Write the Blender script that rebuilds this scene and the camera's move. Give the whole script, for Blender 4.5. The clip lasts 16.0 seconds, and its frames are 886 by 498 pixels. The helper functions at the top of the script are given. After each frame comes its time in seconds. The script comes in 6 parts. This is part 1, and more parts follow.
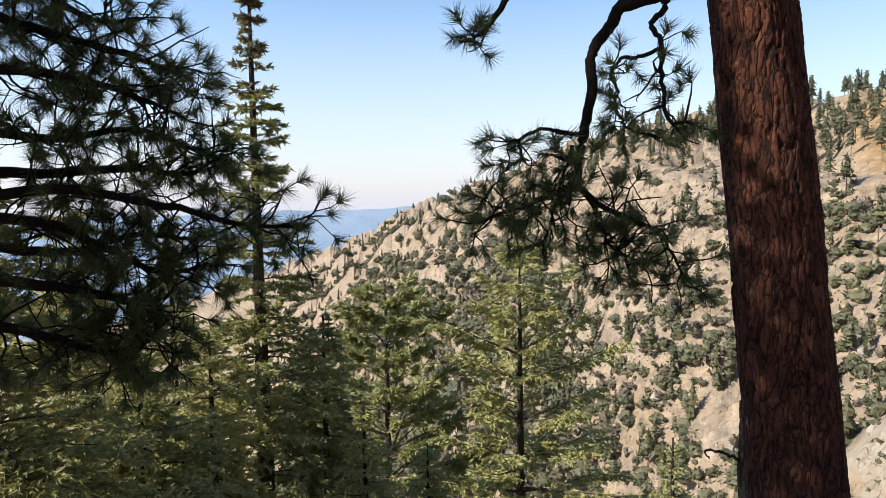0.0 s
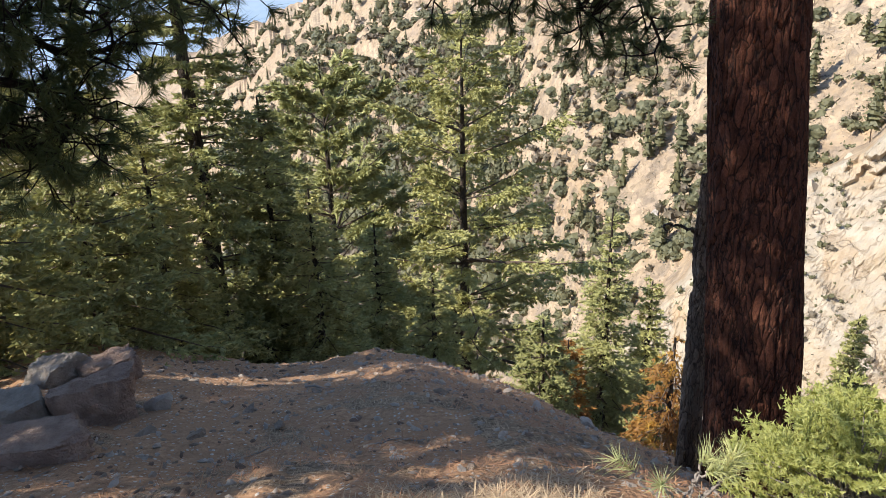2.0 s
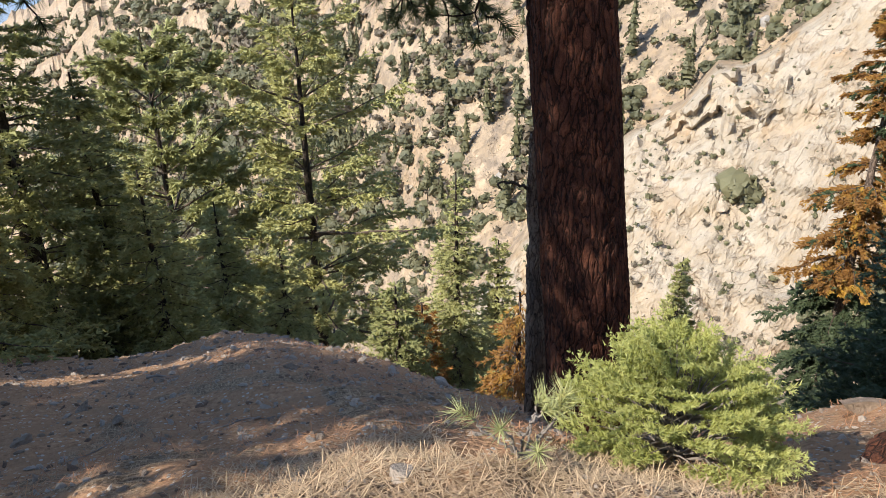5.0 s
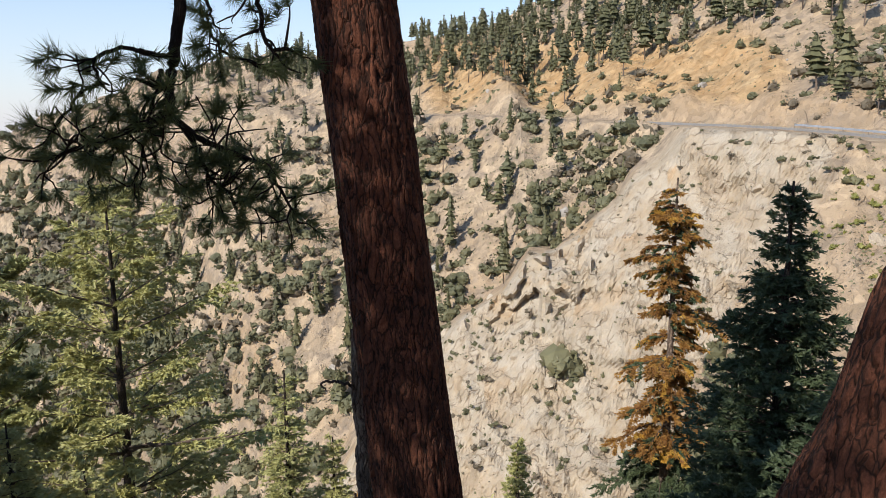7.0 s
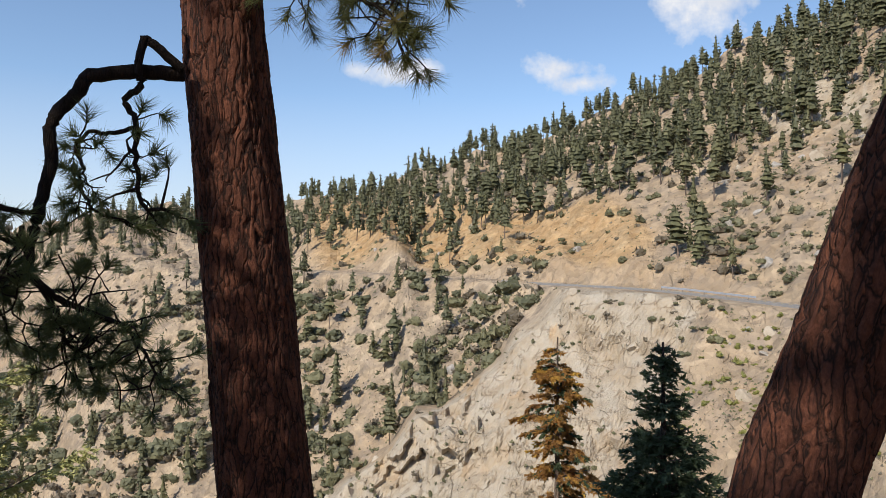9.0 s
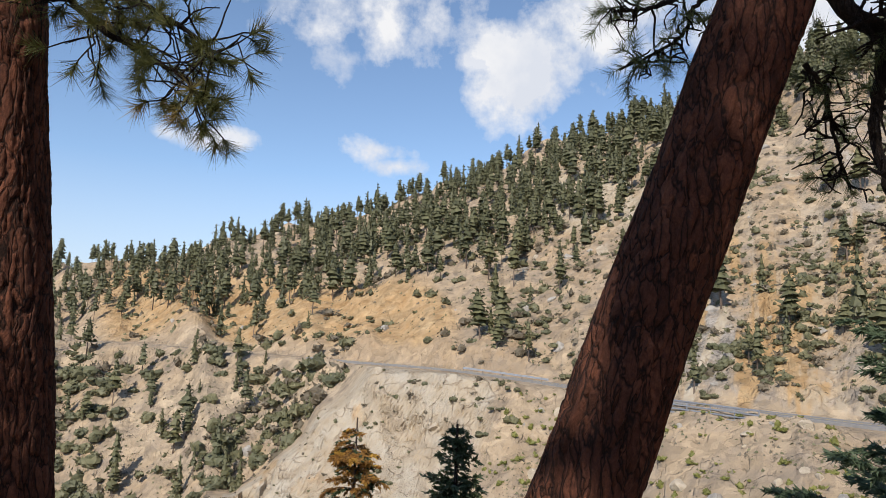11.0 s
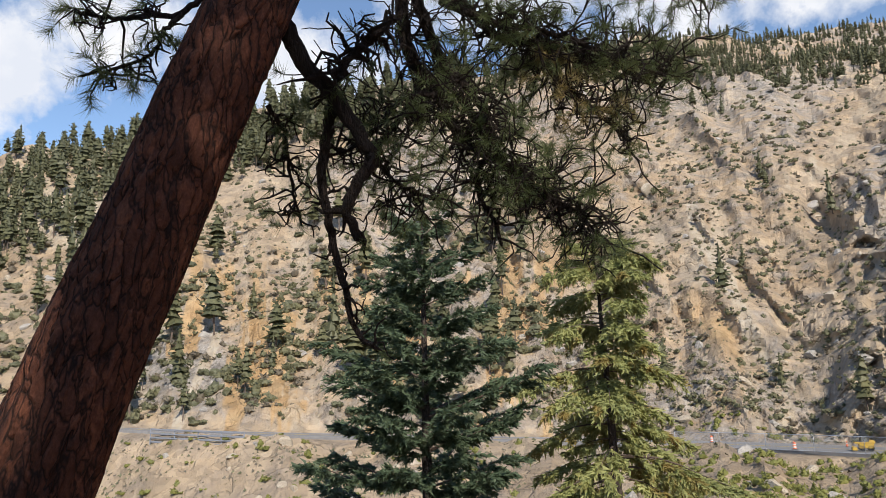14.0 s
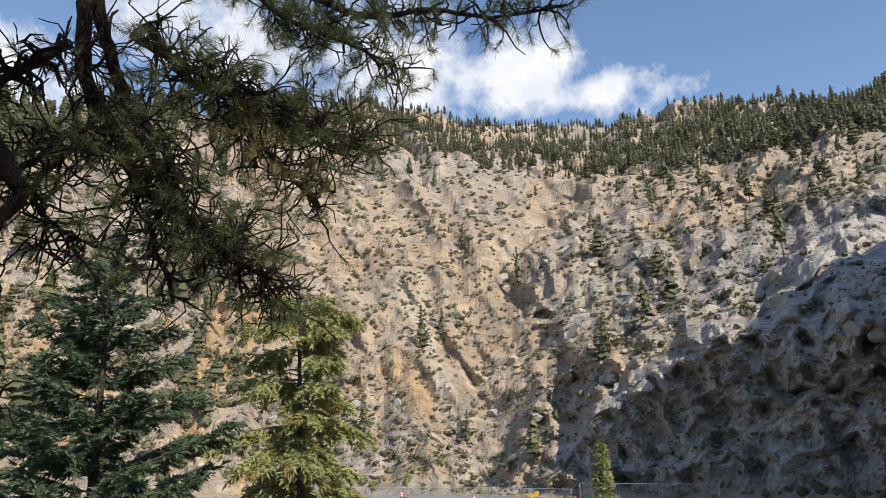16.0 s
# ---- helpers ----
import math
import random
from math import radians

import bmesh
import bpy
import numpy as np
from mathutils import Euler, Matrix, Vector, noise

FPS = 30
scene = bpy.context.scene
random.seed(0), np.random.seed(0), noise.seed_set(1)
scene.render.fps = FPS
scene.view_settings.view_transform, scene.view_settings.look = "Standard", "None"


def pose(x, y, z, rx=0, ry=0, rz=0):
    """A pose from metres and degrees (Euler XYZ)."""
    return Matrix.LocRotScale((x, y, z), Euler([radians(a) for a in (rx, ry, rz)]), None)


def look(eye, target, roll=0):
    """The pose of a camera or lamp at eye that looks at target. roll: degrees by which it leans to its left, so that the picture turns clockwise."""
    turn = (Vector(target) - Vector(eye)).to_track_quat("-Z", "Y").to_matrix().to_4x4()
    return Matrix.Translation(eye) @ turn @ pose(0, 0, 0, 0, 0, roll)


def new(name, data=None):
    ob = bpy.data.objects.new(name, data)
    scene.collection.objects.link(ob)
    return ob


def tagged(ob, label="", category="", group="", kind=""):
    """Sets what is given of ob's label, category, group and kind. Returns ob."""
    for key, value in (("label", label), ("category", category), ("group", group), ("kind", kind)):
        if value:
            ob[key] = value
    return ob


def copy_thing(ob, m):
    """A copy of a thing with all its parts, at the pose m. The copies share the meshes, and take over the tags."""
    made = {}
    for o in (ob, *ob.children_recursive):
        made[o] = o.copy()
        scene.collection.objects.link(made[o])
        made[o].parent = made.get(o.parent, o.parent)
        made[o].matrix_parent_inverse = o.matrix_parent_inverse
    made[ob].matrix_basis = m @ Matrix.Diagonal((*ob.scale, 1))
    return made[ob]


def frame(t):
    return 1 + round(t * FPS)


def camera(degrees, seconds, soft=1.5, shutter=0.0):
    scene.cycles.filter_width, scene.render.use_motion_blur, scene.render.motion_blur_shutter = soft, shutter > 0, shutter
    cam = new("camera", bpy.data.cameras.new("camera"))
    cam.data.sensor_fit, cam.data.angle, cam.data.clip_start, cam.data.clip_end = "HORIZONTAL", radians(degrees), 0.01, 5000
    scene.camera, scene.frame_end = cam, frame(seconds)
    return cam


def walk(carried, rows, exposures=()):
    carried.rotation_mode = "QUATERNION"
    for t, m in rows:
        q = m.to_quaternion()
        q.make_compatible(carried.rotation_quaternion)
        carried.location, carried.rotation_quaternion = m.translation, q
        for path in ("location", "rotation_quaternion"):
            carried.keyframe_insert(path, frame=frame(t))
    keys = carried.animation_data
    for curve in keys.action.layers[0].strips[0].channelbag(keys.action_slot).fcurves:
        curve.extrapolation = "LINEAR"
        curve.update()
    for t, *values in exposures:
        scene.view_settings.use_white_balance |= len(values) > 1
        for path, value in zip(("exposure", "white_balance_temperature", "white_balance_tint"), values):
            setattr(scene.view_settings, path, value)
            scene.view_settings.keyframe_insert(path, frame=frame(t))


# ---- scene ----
cam = camera(62.24, 16.0, soft=0.5)
PATH = [
    (0.0, pose(0.000, 0.000, 1.600, 85.324, 0.896, -0.073)),
    (0.5, pose(-0.072, 0.113, 1.602, 83.397, 1.014, -0.369)),
    (1.0, pose(-0.085, 0.166, 1.609, 79.716, 1.287, -1.518)),
    (1.5, pose(-0.091, 0.254, 1.590, 74.179, 1.462, -3.434)),
    (2.0, pose(-0.114, 0.302, 1.564, 67.982, 1.568, -5.249)),
    (2.5, pose(-0.112, 0.314, 1.543, 62.471, 1.588, -6.881)),
    (3.0, pose(-0.111, 0.311, 1.534, 59.519, 1.644, -8.123)),
    (3.2, pose(-0.112, 0.310, 1.535, 59.136, 1.612, -8.448)),
    (5.3, pose(-0.022, 0.293, 1.527, 67.459, 0.807, -20.207)),
    (5.5, pose(-0.008, 0.288, 1.533, 68.878, 0.775, -22.200)),
    (6.0, pose(0.020, 0.294, 1.546, 72.506, 0.680, -26.277)),
    (6.5, pose(0.023, 0.278, 1.561, 76.297, 0.665, -29.050)),
    (7.0, pose(0.027, 0.277, 1.575, 80.017, 0.515, -30.818)),
    (7.5, pose(0.034, 0.274, 1.593, 83.720, 0.466, -32.485)),
    (8.0, pose(0.050, 0.285, 1.601, 87.231, 0.374, -34.526)),
    (8.2, pose(0.055, 0.284, 1.609, 88.581, 0.273, -35.417)),
    (10.3, pose(0.127, 0.253, 1.613, 96.438, -1.722, -47.604)),
    (10.5, pose(0.134, 0.243, 1.621, 97.040, -1.839, -49.149)),
    (11.0, pose(0.144, 0.224, 1.632, 98.568, -2.056, -54.465)),
    (11.5, pose(0.186, 0.214, 1.644, 99.665, -1.925, -60.880)),
    (12.0, pose(0.175, 0.190, 1.639, 100.342, -1.446, -67.464)),
    (12.5, pose(0.204, 0.182, 1.643, 100.719, -0.850, -73.906)),
    (13.0, pose(0.235, 0.165, 1.649, 100.798, -0.246, -80.025)),
    (13.5, pose(0.220, 0.134, 1.641, 100.697, 0.593, -86.043)),
    (14.0, pose(0.220, 0.096, 1.635, 100.756, 1.598, -92.160)),
    (14.5, pose(0.230, 0.052, 1.633, 100.856, 2.223, -98.061)),
    (15.0, pose(0.255, 0.001, 1.670, 101.363, 2.211, -103.849)),
    (15.5, pose(0.251, -0.031, 1.686, 102.503, 1.935, -109.604)),
    (16.0, pose(0.221, -0.065, 1.695, 104.257, 1.538, -114.690)),
]
walk(cam, PATH, [(0.0, 0.34), (1.5, 0.58), (3.0, 0.88), (5.5, 0.55), (6.5, 0.32), (8.0, 0.05), (10.5, 0.0), (13.0, 0.1), (16.0, 0.2)])

# ---- world, sun ----
SUN_AZ, SUN_EL = -104.0, 39.0
EYE = 1.6


def sky_dir(az, el):
    a, e = radians(az), radians(el)
    return Vector((math.sin(a) * math.cos(e), math.cos(a) * math.cos(e), math.sin(e)))


class Nodes:
    """Short-hand for building a node tree."""

    def __init__(self, tree):
        self.t = tree
        tree.nodes.clear()

    def add(self, kind, inputs=(), operation=None, use_clamp=False, data_type=None, blend_type=None, attribute_name=None):
        n = self.t.nodes.new(kind)
        if data_type:
            n.data_type = data_type
        if blend_type:
            n.blend_type = blend_type
        if operation:
            n.operation = operation
        if use_clamp:
            n.use_clamp = True
        if attribute_name:
            n.attribute_name = attribute_name
        for k, v in dict(inputs).items():
            if isinstance(v, bpy.types.NodeSocket):
                self.t.links.new(v, n.inputs[k])
            else:
                n.inputs[k].default_value = v
        return n

    def math(self, op, a, b=0.0, clamp=False):
        return self.add("ShaderNodeMath", {0: a, 1: b}, operation=op, use_clamp=clamp).outputs[0]

    def mix(self, f, a, b, mode="MIX"):
        n = self.add("ShaderNodeMix", {0: f, 6: a, 7: b}, data_type="RGBA", blend_type=mode)
        return n.outputs[2]

    def noise(self, vec, scale, detail=4.0, rough=0.55, dist=0.0):
        return self.add("ShaderNodeTexNoise", {"Vector": vec, "Scale": scale, "Detail": detail, "Roughness": rough, "Distortion": dist}).outputs[0]

    def ramp(self, fac, lo, hi, a=0.0, b=1.0):
        return self.add("ShaderNodeMapRange", {0: fac, 1: lo, 2: hi, 3: a, 4: b}).outputs[0]

    def scaled(self, vec, s):
        return self.add("ShaderNodeMapping", {"Vector": vec, "Scale": s}).outputs[0]

    def bump(self, height, strength, distance):
        return self.add("ShaderNodeBump", {"Height": height, "Strength": strength, "Distance": distance}).outputs[0]


def rgb(r, g, b):
    return (r, g, b, 1.0)


def build_world():
    w = bpy.data.worlds.new("daylight")
    scene.world = w
    w.use_nodes = True
    n = Nodes(w.node_tree)
    d = n.add("ShaderNodeTexCoord").outputs["Generated"]
    sky = n.add("ShaderNodeTexSky")
    sky.sky_type, sky.sun_disc, sky.sun_elevation, sky.sun_rotation = "NISHITA", False, radians(SUN_EL), radians(SUN_AZ)
    sky.altitude, sky.air_density, sky.dust_density, sky.ozone_density = 1800.0, 1.15, SKY_DUST, 2.0
    # fair-weather cumulus: soft-edged banks broken up by noise
    warp = n.noise(d, 9.0, 6.0, 0.62)
    fine = n.noise(d, 30.0, 5.0, 0.6)
    ragged = n.math("ADD", n.math("MULTIPLY", n.math("SUBTRACT", warp, 0.5), 3.6), n.math("MULTIPLY", n.math("SUBTRACT", fine, 0.5), 1.1))
    total = None
    for az, el, wide, tall, power in CLOUDS:
        c = sky_dir(az, el)
        right = Vector((math.cos(radians(az)), -math.sin(radians(az)), 0.0))
        up = right.cross(c)
        u = n.add("ShaderNodeVectorMath", {0: d, 1: right / radians(wide)}, operation="DOT_PRODUCT").outputs["Value"]
        v = n.add("ShaderNodeVectorMath", {0: d, 1: up / radians(tall)}, operation="DOT_PRODUCT").outputs["Value"]
        front = n.add("ShaderNodeVectorMath", {0: d, 1: c}, operation="DOT_PRODUCT").outputs["Value"]
        rr = n.math("SQRT", n.math("ADD", n.math("MULTIPLY", u, u), n.math("MULTIPLY", v, v)))
        body = n.ramp(n.math("ADD", rr, ragged), 1.15, 0.35, 0.0, power)
        body = n.math("MULTIPLY", body, n.ramp(front, 0.3, 0.5))
        total = body if total is None else n.math("MAXIMUM", total, body)
    shade = n.mix(n.ramp(n.noise(d, 14.0, 5.0), 0.35, 0.65), rgb(*[CLOUD * k for k in (0.80, 0.84, 0.93)]), rgb(CLOUD * 1.0, CLOUD * 1.0, CLOUD * 1.02))
    # thin smoke haze low over the valley
    low = n.ramp(n.add("ShaderNodeSeparateXYZ", {0: d}).outputs[2], 0.24, -0.03, 0.0, 0.93)
    hazy = n.mix(low, sky.outputs[0], rgb(HAZE * 0.93, HAZE * 0.96, HAZE * 1.12))
    col = n.mix(total, hazy, shade)
    bg = n.add("ShaderNodeBackground", {"Color": col, "Strength": SKY_STRENGTH})
    n.t.links.new(bg.outputs[0], n.add("ShaderNodeOutputWorld").inputs[0])


SKY_STRENGTH, SKY_DUST, CLOUD, HAZE = 0.165, 0.5, 5.5, 3.9
CLOUDS = [(48.5, 25.4, 7.0, 3.4, 1.0), (45.5, 22.6, 2.5, 1.8, 0.7), (61.0, 22.5, 5.4, 3.8, 1.0), (67.0, 26.0, 6.5, 4.0, 1.0), (57.5, 23.0, 3.0, 1.5, 0.8), (36.0, 15.8, 3.3, 0.8, 0.9), (32.6, 15.7, 1.7, 0.7, 0.75),
          (48.9, 16.0, 2.9, 1.3, 1.0), (50.0, 14.8, 2.3, 1.0, 1.0), (81.0, 24.0, 8.0, 4.0, 0.9), (100.0, 29.0, 9.0, 4.5, 0.85), (112.0, 29.0, 8.0, 5.0, 1.0), (121.0, 27.5, 6.5, 3.4, 1.0), (129.0, 25.3, 5.0, 1.7, 1.0), (38.0, 27.8, 4.5, 2.0, 0.6)]
build_world()
sun = new("sun", bpy.data.lights.new("sun", "SUN"))
sun.data.energy, sun.data.angle, sun.data.color = 5.0, radians(0.5), (1.0, 0.925, 0.81)
sun.matrix_world = look(sky_dir(SUN_AZ, SUN_EL) * 50, (0, 0, 0))


# ---- materials ----
def material(name):
    m = bpy.data.materials.new(name)
    m.use_nodes = True
    n = Nodes(m.node_tree)
    bsdf = n.add("ShaderNodeBsdfPrincipled", {"Roughness": 0.9})
    n.t.links.new(bsdf.outputs[0], n.add("ShaderNodeOutputMaterial").inputs[0])
    return m, n, bsdf


def link(n, a, b):
    n.t.links.new(a, b)


def foliage(name, dark, light, tip=None, glow=0.35, rough=0.55):
    """Needles or leaves: hue varies from spray to spray, and light passes through."""
    m, n, bsdf = material(name)
    isl = n.add("ShaderNodeNewGeometry").outputs["Random Per Island"]
    obj = n.add("ShaderNodeObjectInfo").outputs["Random"]
    pos = n.add("ShaderNodeTexCoord").outputs["Object"]
    big = n.noise(pos, 1.3, 2.0)
    f = n.math("ADD", n.math("MULTIPLY", isl, 0.55), n.math("MULTIPLY", n.ramp(big, 0.3, 0.7), 0.45))
    col = n.mix(f, rgb(*dark), rgb(*light))
    if tip:
        col = n.mix(n.ramp(n.noise(pos, 2.1, 2.0), 0.56, 0.66), col, rgb(*tip))
    col = n.mix(1.0, col, n.mix(obj, rgb(0.82, 0.85, 0.85), rgb(1.12, 1.08, 1.0)), "MULTIPLY")
    link(n, col, bsdf.inputs["Base Color"])
    bsdf.inputs["Roughness"].default_value = rough
    bsdf.inputs["Specular IOR Level"].default_value = 0.3
    tr = n.add("ShaderNodeBsdfTranslucent", {"Color": col})
    mixed = n.add("ShaderNodeMixShader", {0: glow, 1: bsdf.outputs[0], 2: tr.outputs[0]})
    out = [x for x in n.t.nodes if x.bl_idname == "ShaderNodeOutputMaterial"][0]
    link(n, mixed.outputs[0], out.inputs[0])
    return m


def bark(name, crack, plate, flake, scale=1.0):
    """Bark: the 'crack' attribute is 0 in furrows and 1 on plates; plates scale off in tones."""
    m, n, bsdf = material(name)
    pos = n.add("ShaderNodeTexCoord").outputs["Object"]
    at = n.add("ShaderNodeAttribute", attribute_name="crack").outputs["Fac"]
    lay = n.noise(n.scaled(pos, (16 * scale, 16 * scale, 7 * scale)), 1.0, 8.0, 0.72, 0.9)
    fine = n.noise(n.scaled(pos, (85 * scale, 85 * scale, 52 * scale)), 1.0, 6.0, 0.75, 0.8)
    col = n.mix(n.ramp(lay, 0.35, 0.68), rgb(*plate), rgb(*flake))
    col = n.mix(n.ramp(fine, 0.32, 0.72, 0.0, 0.8), col, rgb(*[c * 0.45 for c in plate]))
    col = n.mix(n.ramp(at, 0.0, 0.45, 0.22, 1.0), rgb(*crack), col)
    # narrow dark fissures between the flakes
    warp = n.add("ShaderNodeTexNoise", {"Vector": n.scaled(pos, (9 * scale, 9 * scale, 4 * scale)), "Scale": 1.0, "Detail": 4.0}).outputs["Color"]
    wpos = n.add("ShaderNodeVectorMath", {0: n.scaled(pos, (30 * scale, 30 * scale, 5.0 * scale)), 1: n.add("ShaderNodeVectorMath", {0: warp, 1: (3.4, 3.4, 3.4)}, operation="MULTIPLY").outputs[0]}, operation="ADD").outputs[0]
    cell = n.add("ShaderNodeTexVoronoi", {"Vector": wpos, "Scale": 1.0})
    edge = n.add("ShaderNodeTexVoronoi", {"Vector": wpos, "Scale": 1.0})
    edge.feature = "DISTANCE_TO_EDGE"
    tone = n.add("ShaderNodeSeparateColor", {0: cell.outputs["Color"]}).outputs[0]
    col = n.mix(1.0, col, n.mix(tone, rgb(0.70, 0.68, 0.68), rgb(1.28, 1.22, 1.16)), "MULTIPLY")
    fissure = n.math("MAXIMUM", n.ramp(edge.outputs["Distance"], 0.01, 0.09, 0.05, 1.0), n.ramp(lay, 0.50, 0.74))
    col = n.mix(fissure, rgb(*crack), col)
    link(n, col, bsdf.inputs["Base Color"])
    h = n.math("ADD", n.math("MULTIPLY", lay, 0.5), n.math("ADD", n.math("MULTIPLY", fine, 0.3), n.math("MULTIPLY", n.ramp(edge.outputs["Distance"], 0.0, 0.2), 0.4)))
    link(n, n.bump(h, 1.0, 0.034), bsdf.inputs["Normal"])
    bsdf.inputs["Specular IOR Level"].default_value = 0.2
    return m


def plain(name, a, b, scale=6.0, rough=0.9, bump=0.3, dist=0.02, metal=0.0):
    m, n, bsdf = material(name)
    pos = n.add("ShaderNodeTexCoord").outputs["Object"]
    lo, hi = n.noise(pos, scale, 5.0, 0.6), n.noise(pos, scale * 6, 4.0, 0.6)
    f = n.math("ADD", n.math("MULTIPLY", n.ramp(lo, 0.3, 0.7), 0.65), n.math("MULTIPLY", hi, 0.35))
    link(n, n.mix(f, rgb(*a), rgb(*b)), bsdf.inputs["Base Color"])
    link(n, n.bump(hi, bump, dist), bsdf.inputs["Normal"])
    bsdf.inputs["Roughness"].default_value, bsdf.inputs["Metallic"].default_value = rough, metal
    return m


def terrain_material():
    """Loose slope debris, pale cliff rock, ochre cut, needle litter: chosen by the ground's own attributes."""
    m, n, bsdf = material("mountain_ground")
    pos = n.add("ShaderNodeTexCoord").outputs["Object"]
    att = {k: n.add("ShaderNodeAttribute", attribute_name=k).outputs["Fac"] for k in ("pale", "ochre", "grey", "litter", "near", "dark")}
    big, mid = n.noise(pos, 0.035, 5.0, 0.6), n.noise(pos, 0.25, 6.0, 0.65)
    stone = n.noise(pos, 1.6, 6.0, 0.7)
    far_chip = n.add("ShaderNodeTexVoronoi", {"Vector": pos, "Scale": 0.9, "Randomness": 1.0}).outputs["Color"]
    grain = n.noise(pos, 22.0, 6.0, 0.7)
    sand = n.mix(n.ramp(big, 0.35, 0.65), rgb(0.40, 0.295, 0.19), rgb(0.49, 0.395, 0.285))
    sand = n.mix(n.ramp(mid, 0.42, 0.66), sand, rgb(0.33, 0.27, 0.21))
    grey = n.mix(n.ramp(stone, 0.35, 0.65), rgb(0.22, 0.20, 0.185), rgb(0.45, 0.415, 0.37))
    pale = n.mix(n.ramp(mid, 0.35, 0.7), rgb(0.49, 0.43, 0.345), rgb(0.42, 0.33, 0.225))
    pale = n.mix(n.ramp(stone, 0.5, 0.75, 0.0, 0.6), pale, rgb(0.40, 0.36, 0.31))
    ochre = n.mix(n.ramp(mid, 0.3, 0.7), rgb(0.40, 0.25, 0.12), rgb(0.50, 0.37, 0.22))
    dark = n.mix(n.ramp(stone, 0.3, 0.7), rgb(0.34, 0.315, 0.29), rgb(0.60, 0.555, 0.505))
    rag = n.math("MULTIPLY", n.math("SUBTRACT", mid, 0.5), 0.9)

    def mask(k, lo=0.35, hi=0.65):
        return n.ramp(n.math("ADD", att[k], rag), lo, hi)
    col = n.mix(mask("grey"), sand, grey)
    col = n.mix(mask("ochre"), col, ochre)
    col = n.mix(mask("dark"), col, dark)
    col = n.mix(mask("pale"), col, pale)
    tone = n.add("ShaderNodeSeparateColor", {0: far_chip}).outputs[0]
    tone2 = n.add("ShaderNodeSeparateColor", {0: n.add("ShaderNodeTexVoronoi", {"Vector": pos, "Scale": 0.33}).outputs["Color"]}).outputs[1]
    tone = n.math("ADD", n.math("MULTIPLY", tone, 0.5), n.math("MULTIPLY", tone2, 0.5))
    # fractures in the bare rock
    bent = n.add("ShaderNodeVectorMath", {0: n.scaled(pos, (0.42, 0.42, 0.26)), 1: n.add("ShaderNodeVectorMath", {0: n.add("ShaderNodeTexNoise", {"Vector": pos, "Scale": 0.22, "Detail": 5.0}).outputs["Color"], 1: (2.4, 2.4, 2.4)}, operation="MULTIPLY").outputs[0]}, operation="ADD").outputs[0]
    seam = n.add("ShaderNodeTexVoronoi", {"Vector": bent, "Scale": 1.0})
    seam.feature = "DISTANCE_TO_EDGE"
    seams = n.math("MAXIMUM", n.ramp(seam.outputs["Distance"], 0.0, 0.07), n.ramp(n.noise(pos, 0.4, 3.0), 0.44, 0.54))
    bare = n.math("MAXIMUM", mask("pale"), n.math("MAXIMUM", mask("dark"), n.math("MULTIPLY", mask("grey"), 0.7)))
    col = n.mix(n.math("MULTIPLY", bare, n.math("SUBTRACT", 1.0, seams)), col, n.mix(1.0, col, rgb(0.74, 0.70, 0.66), "MULTIPLY"))
    chips = n.mix(n.math("SUBTRACT", 1.0, n.math("MULTIPLY", mask("pale"), 0.65)), col, n.mix(1.0, col, n.mix(tone, rgb(0.66, 0.65, 0.64), rgb(1.18, 1.15, 1.12)), "MULTIPLY"))
    # ground underfoot: grey-brown dirt with chips of stone
    peb = n.add("ShaderNodeTexVoronoi", {"Vector": pos, "Scale": 38.0})
    dirt = n.mix(n.ramp(grain, 0.3, 0.7), rgb(0.19, 0.10, 0.053), rgb(0.52, 0.315, 0.185))
    dirt = n.mix(n.ramp(n.noise(pos, 2.2, 4.0), 0.4, 0.65), dirt, rgb(0.33, 0.195, 0.112))
    pick = n.add("ShaderNodeSeparateColor", {0: peb.outputs["Color"]}).outputs[0]
    chipmask = n.math("MULTIPLY", n.ramp(pick, 0.74, 0.8), n.ramp(peb.outputs["Distance"], 0.42, 0.3))
    dirt = n.mix(chipmask, dirt, n.mix(pick, rgb(0.27, 0.235, 0.205), rgb(0.50, 0.45, 0.39)))
    lit = n.noise(n.scaled(pos, (9, 40, 9)), 1.0, 5.0, 0.7, 1.5)
    lit2 = n.noise(n.scaled(pos, (45, 8, 9)), 1.0, 5.0, 0.7, 1.5)
    litter = n.mix(n.ramp(n.math("MAXIMUM", lit, lit2), 0.45, 0.72), rgb(0.12, 0.078, 0.048), rgb(0.54, 0.385, 0.25))
    near = n.mix(n.ramp(n.math("ADD", att["litter"], n.math("MULTIPLY", n.math("SUBTRACT", n.noise(pos, 3.0, 4.0), 0.5), 1.6)), 0.4, 0.6), dirt, litter)
    col = n.mix(att["near"], chips, near)
    link(n, col, bsdf.inputs["Base Color"])
    bfar = n.add("ShaderNodeBump", {"Height": n.math("ADD", n.math("MULTIPLY", stone, 0.7), n.math("ADD", n.math("MULTIPLY", seams, 0.5), n.math("MULTIPLY", n.noise(pos, 5.0, 4.0, 0.7), 0.3))), "Strength": n.math("MULTIPLY", n.math("SUBTRACT", 1.0, att["near"]), 0.75), "Distance": 0.8}).outputs[0]
    bnear = n.add("ShaderNodeBump", {"Height": n.math("ADD", grain, n.math("MULTIPLY", peb.outputs["Distance"], -0.6)), "Strength": n.math("MULTIPLY", att["near"], 0.8), "Distance": 0.02, "Normal": bfar})
    link(n, bnear.outputs[0], bsdf.inputs["Normal"])
